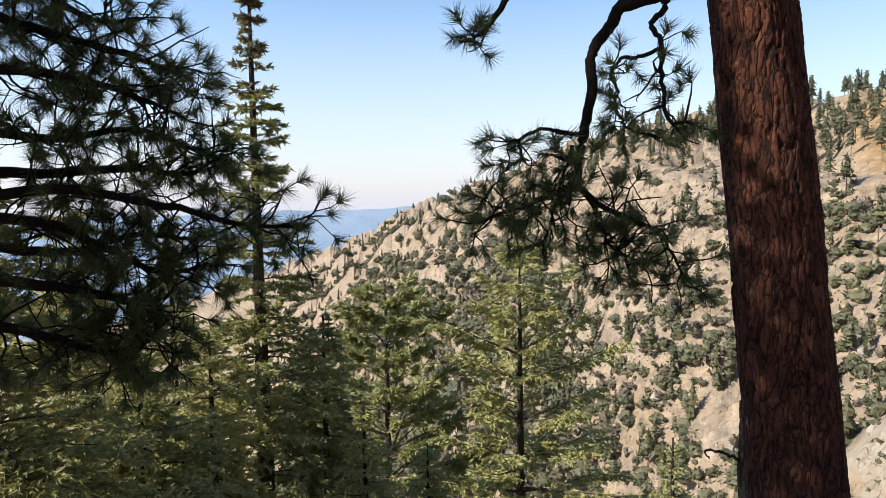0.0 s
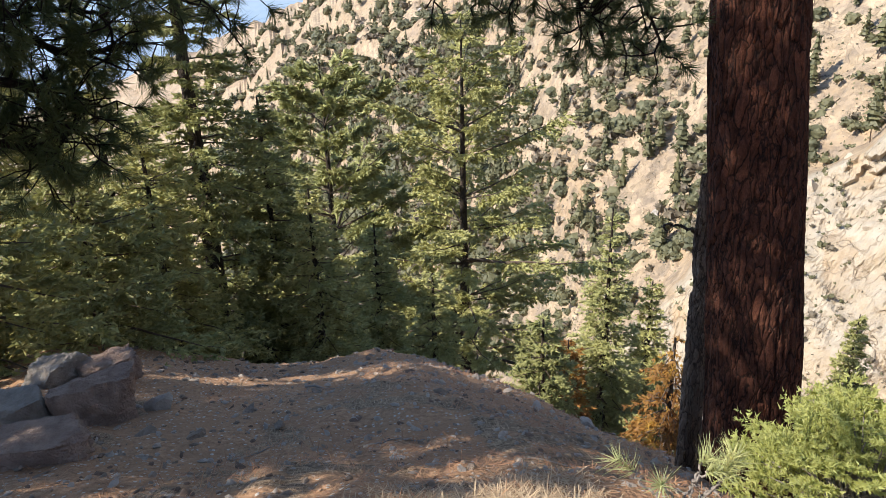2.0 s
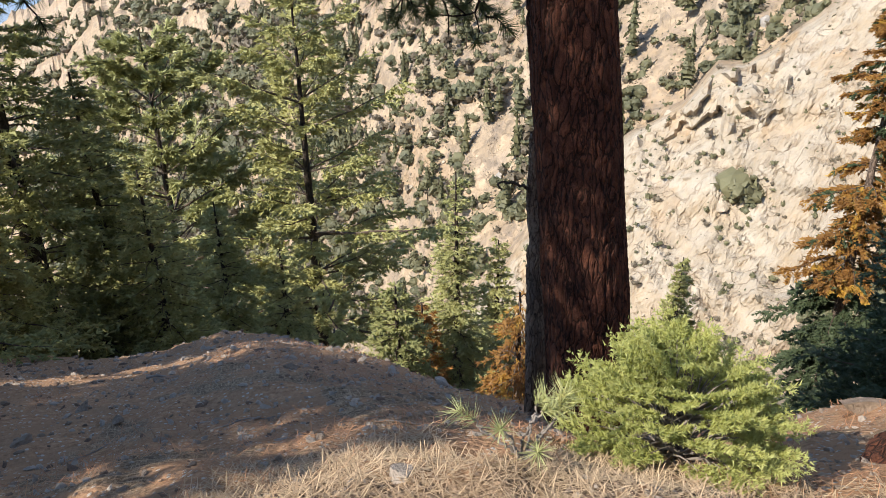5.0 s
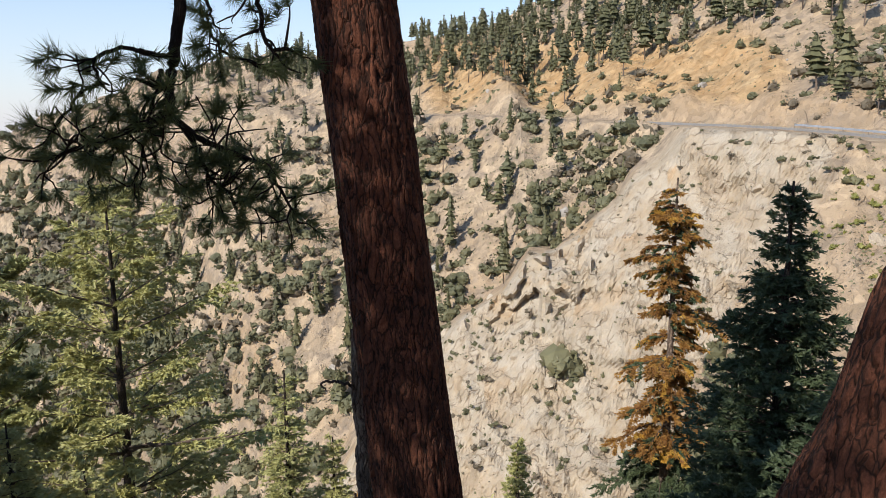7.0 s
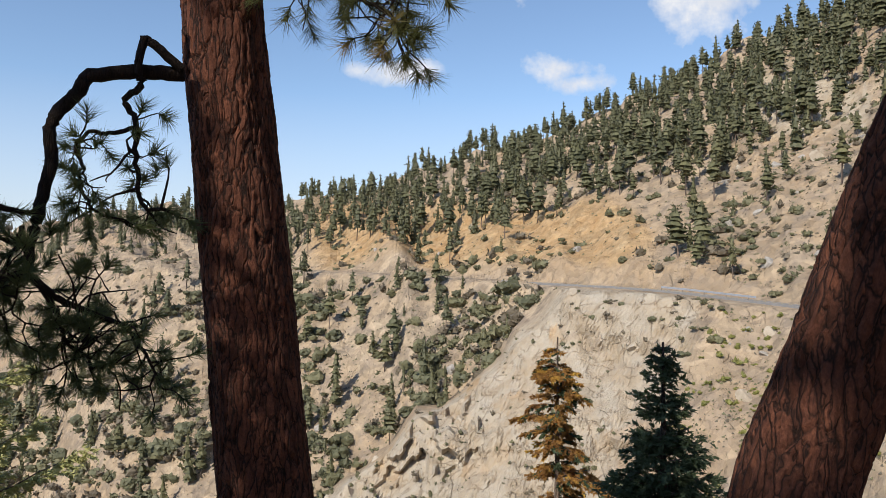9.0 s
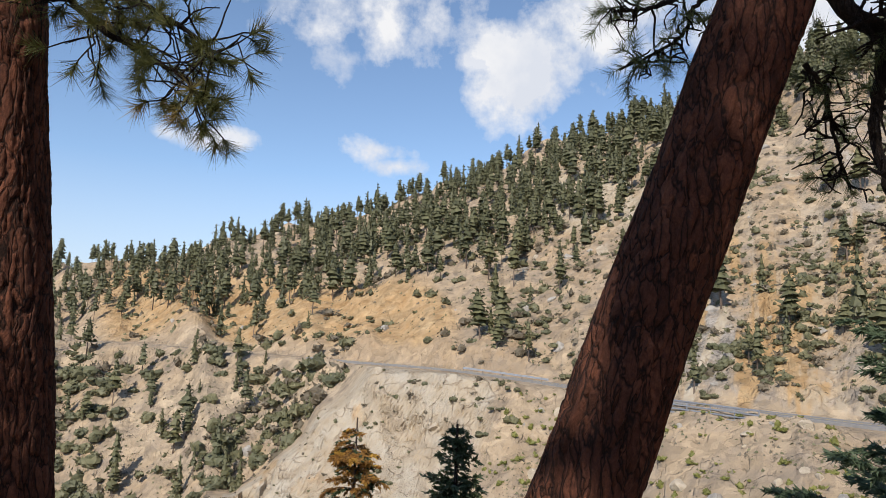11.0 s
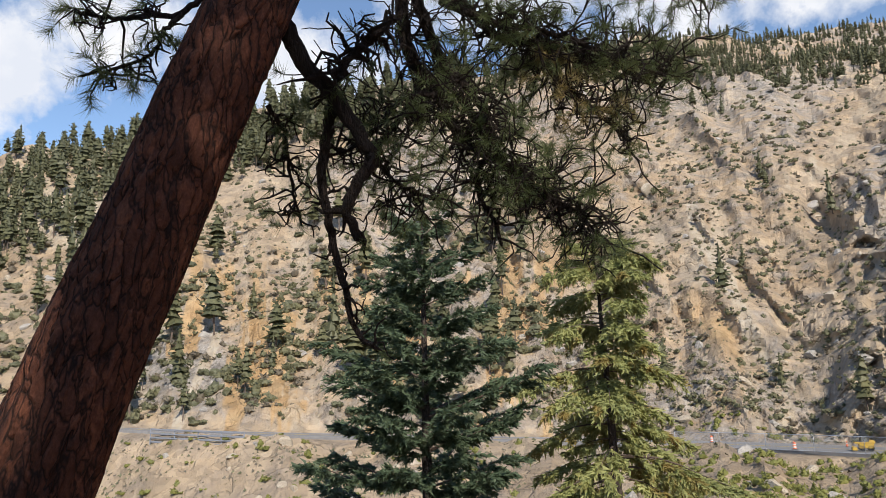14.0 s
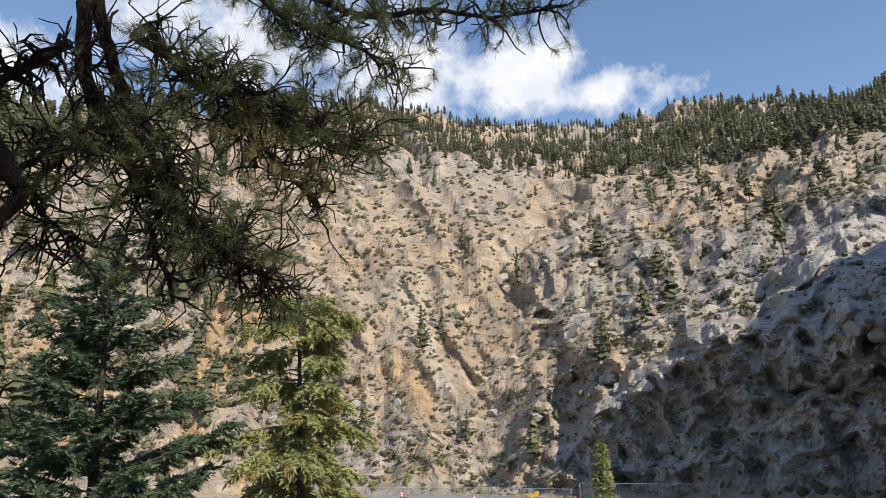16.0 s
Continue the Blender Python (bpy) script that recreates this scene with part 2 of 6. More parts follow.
    bsdf.inputs["Roughness"].default_value = 0.95
    bsdf.inputs["Specular IOR Level"].default_value = 0.15
    return m


M_GROUND = terrain_material()
M_BARK_RED = bark("jeffrey_bark", (0.016, 0.009, 0.007), (0.078, 0.032, 0.021), (0.235, 0.092, 0.054), 0.8)
M_BARK_DARK = bark("fir_bark", (0.02, 0.017, 0.015), (0.075, 0.058, 0.048), (0.14, 0.115, 0.10))
M_LIMB = bark("limb_bark", (0.018, 0.013, 0.011), (0.055, 0.038, 0.030), (0.12, 0.085, 0.065), 3.0)
M_SNAG = bark("snag_bark", (0.06, 0.044, 0.034), (0.21, 0.155, 0.12), (0.36, 0.29, 0.235))
M_TWIG = plain("twig_wood", (0.05, 0.035, 0.028), (0.14, 0.10, 0.075), 12.0)
M_TWIG_GREY = plain("dead_twig", (0.16, 0.13, 0.11), (0.30, 0.26, 0.22), 12.0)
M_PINE = foliage("pine_needles", (0.055, 0.078, 0.032), (0.145, 0.17, 0.068), None, 0.4)
# warmer copy of the pine needles: sunlight on the tips put into the colour
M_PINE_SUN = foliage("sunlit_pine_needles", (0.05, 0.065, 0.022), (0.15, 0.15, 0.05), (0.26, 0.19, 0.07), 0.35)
M_FIR = foliage("fir_needles", (0.18, 0.195, 0.08), (0.42, 0.42, 0.18), None, 0.26)
M_FIR_DARK = foliage("dark_fir_needles", (0.040, 0.062, 0.034), (0.105, 0.135, 0.068), None, 0.3)
M_FIR_YEL = foliage("yellow_green_fir", (0.28, 0.285, 0.11), (0.58, 0.555, 0.25), None, 0.26)
M_FIR_BLUE = foliage("blue_green_needles", (0.060, 0.090, 0.052), (0.165, 0.21, 0.118), None, 0.3)
M_FIR_OLD = foliage("drooping_fir_needles", (0.20, 0.22, 0.078), (0.50, 0.485, 0.19), (0.32, 0.235, 0.075), 0.28)
M_BRIGHT = foliage("young_fir_needles", (0.41, 0.44, 0.13), (0.68, 0.67, 0.29), None, 0.5)
M_RUST = foliage("dying_needles", (0.22, 0.10, 0.045), (0.58, 0.32, 0.085), (0.70, 0.43, 0.09), 0.5)
M_DRY_TOP = foliage("dry_fir_needles", (0.13, 0.11, 0.075), (0.32, 0.27, 0.17), (0.30, 0.29, 0.12), 0.3)
M_FARFIR = foliage("far_conifer", (0.058, 0.062, 0.034), (0.165, 0.16, 0.082), None, 0.12)
M_SHRUB = foliage("chaparral_leaves", (0.075, 0.077, 0.045), (0.20, 0.193, 0.112), None, 0.12)
M_SHRUB_GREY = foliage("dry_brush", (0.10, 0.083, 0.06), (0.21, 0.18, 0.138), None, 0.15)
M_SHRUB_YEL = foliage("rabbitbrush", (0.16, 0.17, 0.05), (0.31, 0.29, 0.085), None, 0.2)
M_FARTRUNK = plain("far_trunk", (0.09, 0.06, 0.045), (0.17, 0.13, 0.10), 2.0)
M_ASPHALT = plain("asphalt", (0.17, 0.165, 0.165), (0.25, 0.24, 0.235), 1.5, 0.85, 0.2)
M_ROCK = plain("broken_rock", (0.13, 0.092, 0.065), (0.33, 0.25, 0.185), 9.0, 0.9, 0.8, 0.03)
M_ROCK_LIGHT = plain("pale_rock", (0.22, 0.18, 0.145), (0.42, 0.35, 0.285), 14.0, 0.9, 0.6, 0.02)
M_NEEDLE_DRY = foliage("fallen_needles", (0.24, 0.14, 0.075), (0.78, 0.57, 0.37), None, 0.1)
M_NEEDLE_OLD = foliage("old_fallen_needles", (0.20, 0.095, 0.05), (0.46, 0.26, 0.15), None, 0.1)
M_SEEDLING = foliage("pale_seedling_needles", (0.42, 0.44, 0.20), (0.70, 0.69, 0.36), None, 0.35)
M_ROCK_GREY = plain("weathered_grey_rock", (0.19, 0.155, 0.125), (0.47, 0.40, 0.335), 12.0, 0.9, 1.0, 0.04)
M_ROCK_BROWN = plain("brown_rock", (0.19, 0.115, 0.085), (0.50, 0.355, 0.27), 12.0, 0.9, 1.0, 0.05)


# ---- mesh helpers ----
def vnoise(x, y, seed=0):
    """Smooth value noise on arrays, 0 to 1."""
    xi, yi = np.floor(x).astype(np.int64), np.floor(y).astype(np.int64)
    fx, fy = x - xi, y - yi
    fx, fy = fx * fx * (3 - 2 * fx), fy * fy * (3 - 2 * fy)

    def h(i, j):
        k = (i * 374761393 + j * 668265263 + seed * 974711) & 0xFFFFFFFF
        k = ((k ^ (k >> 13)) * 1274126177) & 0xFFFFFFFF
        return ((k ^ (k >> 16)) & 0xFFFF) / 65535.0
    return (h(xi, yi) * (1 - fx) + h(xi + 1, yi) * fx) * (1 - fy) + (h(xi, yi + 1) * (1 - fx) + h(xi + 1, yi + 1) * fx) * fy


def fbm(x, y, octaves=4, seed=0):
    total, amp, norm = 0.0, 1.0, 0.0
    for o in range(octaves):
        total, norm = total + amp * vnoise(x * 2 ** o, y * 2 ** o, seed + o * 17), norm + amp
        amp *= 0.5
    return total / norm


def mesh_of(name, verts, faces, mat, smooth=False):
    """A mesh from an array of points and an array (or list of arrays) of faces."""
    me = bpy.data.meshes.new(name)
    verts = np.asarray(verts, np.float32)
    groups = faces if isinstance(faces, list) else [faces]
    groups = [np.asarray(g, np.int32) for g in groups if len(g)]
    me.vertices.add(len(verts))
    me.vertices.foreach_set("co", verts.ravel())
    loops = np.concatenate([g.ravel() for g in groups])
    sizes = np.concatenate([np.full(len(g), g.shape[1], np.int32) for g in groups])
    me.loops.add(len(loops))
    me.loops.foreach_set("vertex_index", loops)
    me.polygons.add(len(sizes))
    me.polygons.foreach_set("loop_start", np.concatenate([[0], np.cumsum(sizes)[:-1]]).astype(np.int32))
    me.polygons.foreach_set("use_smooth", np.full(len(sizes), smooth))
    me.materials.append(mat)
    me.update(calc_edges=True)
    return me


def attribute(me, name, values):
    a = me.attributes.new(name, "FLOAT", "POINT")
    a.data.foreach_set("value", np.asarray(values, np.float32).ravel())


def part(name, me, parent, label=""):
    ob = new(name, me)
    ob.parent = parent
    return tagged(ob, label) if label else ob


def unit(v):
    v = np.asarray(v, float)
    return v / np.maximum(np.linalg.norm(v, axis=-1, keepdims=True), 1e-9)


def resample(path, n):
    """n points along a smooth curve through the path's points."""
    p = np.asarray(path, float)
    if len(p) > 2:
        q = np.concatenate([[2 * p[0] - p[1]], p, [2 * p[-1] - p[-2]]])
        s = np.linspace(0, len(p) - 1, n)
        i = np.minimum(s.astype(int), len(p) - 2)
        f = (s - i)[:, None]
        a, b, c, d = q[i], q[i + 1], q[i + 2], q[i + 3]
        return 0.5 * (2 * b + (c - a) * f + (2 * a - 5 * b + 4 * c - d) * f ** 2 + (3 * b - a - 3 * c + d) * f ** 3)
    f = np.linspace(0, 1, n)[:, None]
    return p[0] * (1 - f) + p[-1] * f


class Pile:
    """Collects points, triangles and quads for one mesh."""

    def __init__(self):
        self.v, self.t, self.q, self.n = [], [], [], 0

    def add(self, v, t=None, q=None):
        self.v.append(np.asarray(v, np.float32))
        if t is not None:
            self.t.append(np.asarray(t) + self.n)
        if q is not None:
            self.q.append(np.asarray(q) + self.n)
        self.n += len(v)

    def tube(self, path, r0, r1, sides=5, wobble=0.0, rng=None, power=1.0):
        p = np.asarray(path, float)
        n = len(p)
        tan = unit(np.gradient(p, axis=0))
        ref = np.array([0.31, 0.17, 0.94]) if abs(tan[0][2]) < 0.9 else np.array([0.95, 0.3, 0.1])
        a = unit(np.cross(tan, ref))
        b = np.cross(tan, a)
        ang = np.linspace(0, 2 * np.pi, sides, endpoint=False)
        r = (r0 + (r1 - r0) * np.linspace(0, 1, n) ** power)[:, None] * np.ones(sides)
        if wobble:
            r = r * (1 + wobble * (rng.random((n, sides)) - 0.5))
        ring = p[:, None] + (np.cos(ang)[:, None] * a[:, None] + np.sin(ang)[:, None] * b[:, None]) * r[..., None]
        i, j = np.meshgrid(np.arange(n - 1), np.arange(sides), indexing="ij")
        k = (j + 1) % sides
        quads = np.stack([i * sides + j, i * sides + k, (i + 1) * sides + k, (i + 1) * sides + j], -1).reshape(-1, 4)
        v = np.concatenate([ring.reshape(-1, 3), p[-1:] + tan[-1:] * r1])
        tip = np.stack([(n - 1) * sides + np.arange(sides), (n - 1) * sides + (np.arange(sides) + 1) % sides, np.full(sides, n * sides)], -1)
        self.add(v, tip, quads)

    def needles(self, start, span, count, length, width, spread, rng, flat=1.0, gather=0.0, face=0.0):
        """count needles round each twig, from start along span; flat squashes them into a spray, gather pulls them to the twig's end."""
        start, span = np.asarray(start, float), np.asarray(span, float)
        if not len(start):
            return
        m = len(start)
        s, d = np.repeat(start, count, 0), np.repeat(span, count, 0)
        f = rng.random(m * count)[:, None]
        f = gather + (1 - gather) * f
        side = rng.normal(size=(m * count, 3))
        side[:, 2] *= flat
        h = unit(d)
        side = unit(side - (side * h).sum(1, keepdims=True) * h)
        a = spread * rng.uniform(0.6, 1.25, (m * count, 1))
        way = h * np.cos(a) + side * np.sin(a)
        base = s + d * f
        w = unit(np.cross(way, rng.normal(size=(m * count, 3)) + np.array([-0.5 * face, 0, face]))) * width / 2
        tip = base + way * length * rng.uniform(0.65, 1.2, (m * count, 1))
        v = np.stack([base - w, base + w, tip], 1).reshape(-1, 3)
        self.add(v, np.arange(m * count * 3).reshape(-1, 3))

    def mesh(self, name, mat, smooth=False):
        groups = [np.concatenate(g) for g in (self.t, self.q) if g]
        return mesh_of(name, np.concatenate(self.v), groups, mat, smooth)


def empty(name, at_pose, label, category, group="", kind=""):
    ob = new(name)
    ob.matrix_world = at_pose
    ob.empty_display_size = 0.2
    return tagged(ob, label, category, group, kind)


# ---- the ground: one sheet, from the shoulder underfoot over the canyon to the far ridges ----
# by bearing (degrees clockwise from north): near slope, brow distance, canyon floor (distance, angle), road bench (distance, angle), ridge (distance, angle)
PLAN = np.array([
    (-180, 0.10, 9, 25, -4, 35, -2, 200, 14), (-120, 0.10, 9, 30, -4, 40, -1, 160, 12), (-75, 0.22, 9, 60, -16, 160, -6, 400, -2),
    (-50, 0.30, 9, 300, -22, 600, -17, 1400, -15), (-30, 0.33, 9, 420, -26, 800, -18, 1700, -14), (-20, 0.40, 9, 420, -28, 760, -15, 1500, -11),
    (-10, 0.48, 9, 330, -30, 560, -13, 950, -6.8), (0, 0.47, 8.5, 220, -31, 380, -8, 640, -2.1), (12, 0.56, 7, 145, -31, 262, -2.0, 460, 2.1),
    (18, 0.63, 6, 125, -31, 230, -0.8, 420, 3.1), (27, 0.71, 5.6, 105, -32, 205, -0.1, 385, 4.2), (35, 0.72, 5.6, 96, -32, 185, -0.3, 355, 6.0), (46, 0.52, 5, 88, -33, 152, -1.0, 332, 9.4),
    (55, 0.26, 3.9, 78, -32, 130, -1.4, 310, 12.8), (64, 0.22, 4.0, 68, -29, 112, -2.4, 292, 15.8), (70, 0.34, 6, 62, -25, 102, -3.1, 282, 17.9),
    (80, 0.34, 6, 56, -20, 93, -3.9, 272, 20.8), (90, 0.34, 6, 52, -17, 88, -4.5, 285, 22.8), (105, 0.34, 6, 48, -15, 85, -5.2, 385, 24.3),
    (116, 0.33, 6, 45, -13, 78, -5.6, 460, 23.2), (127, 0.30, 6, 42, -12, 70, -6.1, 520, 21.4), (135, 0.26, 7, 40, -10, 62, -6.5, 450, 22.2),
    (148, 0.20, 8, 36, -8.5, 50, -6.9, 380, 21.0), (165, 0.14, 9, 28, -6, 40, -5, 260, 18), (180, 0.10, 9, 25, -4, 35, -2, 200, 14)], float)


PLAN[:, [4, 6, 8]] += 0.6


def smoothed(az, column):
    """A column of PLAN at the bearings az, rounded over a few degrees."""
    return sum(np.interp((az + o + 180) % 360 - 180, PLAN[:, 0], PLAN[:, column]) for o in (-3, -1.5, 0, 1.5, 3)) / 5


BEAR = np.concatenate([np.arange(-180, -46, 4.0), np.arange(-45, -12, 0.5), np.arange(-12, 152, 0.25), np.arange(153, 180, 4.0)])
RINGS = np.concatenate([np.linspace(0.0, 1.0, 6)[:-1], np.geomspace(1.0, 60.0, 100)[:-1], np.geomspace(60.0, 165.0, 175)[:-1], np.geomspace(165.0, 620.0, 100)[:-1], np.geomspace(620.0, 4800.0, 24)])
ROAD_WIDE = 8.5
SHADE_HILL = [(27, -54, 25), (22, -60, 36), (15, -68, 44), (11, -80, 56), (13, -98, 66), (20, -125, 76)]


def tand(a):
    return np.tan(np.radians(a))


def build_profile():
    """Height above the eye's level by bearing and distance, before the rough detail."""
    z = np.zeros((len(BEAR), len(RINGS)))
    cols = [smoothed(BEAR, c) for c in range(1, 9)]
    for i in range(len(BEAR)):
        slope, brow, hb, eb, hr, er, ht, et = [c[i] for c in cols]
        zb, zr, zt = hb * tand(eb), hr * tand(er), ht * tand(et)
        zw = -1.66 - slope * (brow - 2.0)
        hm = brow + 0.33 * (hb - brow)
        zm = min(hm * tand(eb - 6.0 - 2.0 * slope), zw)
        hs = [0, 2.0, brow, hm, hb, hr - 2.5, hr + ROAD_WIDE + 1.5, 0.55 * (hr + ROAD_WIDE) + 0.45 * ht, ht, ht * 1.25, ht * 2.0, 4800]
        up = zr + 0.47 * (zt - zr)
        zs = [-1.62, -1.66, zw, zm, zb, zr, zr, up, zt, zt + 2.0, zt - 0.12 * ht, min(zt - 0.2 * ht, 4800 * tand(-16.0))]
        k = [np.interp(RINGS * f, hs, zs) for f in (0.975, 0.99, 1.0, 1.01, 1.025)]
        z[i] = sum(k) / 5
    return z


H_ABOVE = build_profile()
AZ, RR = np.meshgrid(BEAR, RINGS, indexing="ij")
EL = np.degrees(np.arctan2(H_ABOVE, np.maximum(RR, 0.1))) - 0.6
ROAD_R, ROAD_EL = smoothed(AZ, 5), smoothed(AZ, 6) - 0.6
# relief: gullies that run down the slopes, knobs and broken rock
GX, GY = RR * np.sin(np.radians(AZ)), RR * np.cos(np.radians(AZ))
away = np.clip((RR - 25) / 40, 0, 1)
on_road = np.clip(1.6 - np.abs(RR - ROAD_R - ROAD_WIDE / 2) / (ROAD_WIDE * 0.5 + 1.2), 0, 1) * (AZ > 28) * (AZ < 150)
on_road = np.clip(on_road * 2.0, 0, 1)
free = away * (1 - on_road) * np.clip(RR / 200, 0.15, 3)
gully = 1 - np.abs(2 * fbm(AZ / 5.5 + RR / 190, RR / 260 + AZ * 0.01, 4, 3) - 1)
relief = (gully - 0.6) * 9.0 + (fbm(GX / 24, GY / 24, 5, 5) - 0.5) * 9.0 + (fbm(GX / 6, GY / 6, 3, 9) - 0.5) * 2.6
# pale cliff spur below the road
EDGE = np.interp(EL, [-37, -31, -15.5, -11.8, -8.8, -4.6, -2.2], [14, 18.5, 31.5, 36.7, 41.5, 46, 48.5])
inside = AZ - EDGE
below_road = np.clip((ROAD_R + 0.5 - RR) / 3.0, 0, 1) * (RR > smoothed(AZ, 3) * 0.62)
pale = np.clip(inside / 1.6 + 0.5, 0, 1) * below_road * np.clip((62.0 - AZ + (EL + 2) * 0.55) / 3.0, 0, 1)
crag = np.abs(fbm(AZ / 2.2, EL / 3.5, 3, 21) - 0.5) * 2
relief = relief * (1 - 0.55 * pale) - pale * (crag - 0.3) * 1.6
# the flanks of the side valley, east: each stands in front of the one behind it; EL by bearing of its outline
rag_az = (fbm(AZ / 3.0, EL / 2.0, 4, 23) - 0.5) * 4.5


def flank_mask(els, bearings, wide):
    edge = np.interp(EL, els, bearings)
    return np.clip((AZ - edge + rag_az) / wide + 0.5, 0, 1) * (RR > ROAD_R + ROAD_WIDE + 3)


KNOB = flank_mask([1.0, 5.2, 8.7, 12.3, 15.6, 20.0, 24.0], [126.0, 124.4, 122.7, 121.6, 124.9, 128.9, 140.0], 2.0)
RIDGE = flank_mask([-6.0, -2.9, 1.1, 3.2, 6.7, 7.6, 10.0], [117.0, 118.2, 120.5, 122.4, 128.6, 138.0, 160.0], 1.5)
spur = flank_mask([-6.0, -4.7, -1.4, 2.1, 4.0, 6.3, 7.0, 10.6, 12.1, 14.0, 20.0], [121.5, 122.7, 124.6, 128.2, 131.6, 134.6, 139.6, 141.6, 144.7, 147.3, 158.0], 2.0) * np.clip((178 - AZ) / 20, 0, 1)
east = np.clip(KNOB + RIDGE, 0, 1)
GUL = np.interp(EL, [-5, -1.2, 5, 12, 16.6, 20], [117.5, 118.5, 120.5, 120.6, 124.0, 127.5])
west_gully = np.exp(-((AZ - GUL) / 1.6) ** 2) * (RR > ROAD_R + ROAD_WIDE + 6) * (EL < 19)
H_FULL = H_ABOVE + relief * free - west_gully * 1.0
near_bumps = ((fbm(GX * 0.8, GY * 0.8, 4, 31) - 0.5) * 0.35 + (fbm(GX * 3.5, GY * 3.5, 3, 33) - 0.5) * 0.10 + (fbm(GX * 12, GY * 12, 2, 35) - 0.5) * 0.035) * np.clip(RR / 1.5, 0.15, 1) * (1 - away)
H_FULL = H_FULL + near_bumps
# slopes nearer to us stand in front of those behind
beyond_road = np.clip((RR - ROAD_R - 12) / 30, 0, 1)
pull = 1 - 0.10 * np.clip(inside / 1.6 + 0.5, 0, 1) * below_road * np.clip((66.0 - AZ) / 16.0, 0, 1) - (0.07 * KNOB + 0.07 * RIDGE + 0.14 * spur) * beyond_road
# broken rock stands out towards the canyon in ribs and ledges
rib = np.abs(fbm(AZ / 2.0 + EL * 0.12, EL / 2.2, 3, 61) - 0.5) * 2
ledge = fbm(AZ / 2.5, EL / 1.1, 3, 63)
pillar = np.abs(fbm(AZ / 2.6 + EL / 6.0, EL / 5.5 - AZ / 10.0, 4, 65) - 0.5) * 2
chip = fbm(AZ / 0.9, EL / 0.7, 3, 83)
rocky = np.clip(pale * 0.9 + spur * 0.35 + east * 0.8 + 0.45 * np.clip((AZ - 60) / 20, 0, 1) * (RR > ROAD_R + ROAD_WIDE) + 0.12, 0, 1.5) * away * (1 - on_road) * np.clip((900 - RR) / 300, 0, 1)
near_scale = np.clip(110 / np.maximum(RR, 30), 0.4, 1.3)
pull = pull + pale * away * (np.abs(fbm(AZ / 7.0 + EL / 9, EL / 8.0, 3, 81) - 0.5) * 2 - 0.35) * 0.055
pull = pull + rocky * near_scale * ((rib - 0.35) * 0.040 * (1 - 0.75 * pale) + (ledge - 0.5) * 0.030 * (1 - 0.4 * pale) + (chip - 0.5) * 0.016 * (1 - 0.75 * pale) + pale * (pillar - 0.4) * 0.022)
# a broken brown ledge across the pale cliff
shelf = np.exp(-((AZ - 39.5 - (EL + 12.5) * 0.8) / 3.2) ** 2 - ((EL + 12.8) / 3.4) ** 2) * pale
pull = pull - shelf * 0.030 * np.round(4 * fbm(AZ / 1.5, EL / 3.2, 3, 85)) + shelf * 0.06
# spurs that run down into the side valley from both flanks
vale = np.abs(AZ - np.interp(EL, [-5, 20], [119, 127]))
slant = 1 - np.abs(2 * fbm(vale / 5.0 - EL / 4.2, (vale + EL) / 14.0, 4, 69) - 1)
pull = pull - (slant - 0.6) * 0.11 * np.clip((AZ - 86) / 10, 0, 1) * np.clip((160 - AZ) / 8, 0, 1) * np.clip((RR - ROAD_R - ROAD_WIDE - 4) / 25, 0, 1) * np.clip((700 - RR) / 150, 0, 1)
# an unseen hill past the shoulder, its crest shaped to cast shade on the spur
CREST = resample(SHADE_HILL, 40)
reach = np.min(np.hypot(GX[..., None] - CREST[:, 0], GY[..., None] - CREST[:, 1]) * 1.8 - CREST[:, 2], axis=-1)
H_FULL = np.where((AZ > 149) | (AZ < -150), np.maximum(H_FULL, -reach), H_FULL)
PX, PY, PZ = GX * pull, GY * pull, H_FULL * pull + EYE


scree = np.exp(-((AZ - np.interp(EL, [11, 19], [119.6, 125.8])) / 1.8) ** 2) * np.clip((EL - 11) / 1.5, 0, 1) * np.clip((19.5 - EL) / 1.5, 0, 1) * (RR > ROAD_R + ROAD_WIDE)
PATCH, THICK, GROVE = fbm(PX / 14, PY / 14, 3, 15), fbm(PX / 9, PY / 9, 2, 19), fbm(AZ / 3.0, RR / 40.0, 3, 91)


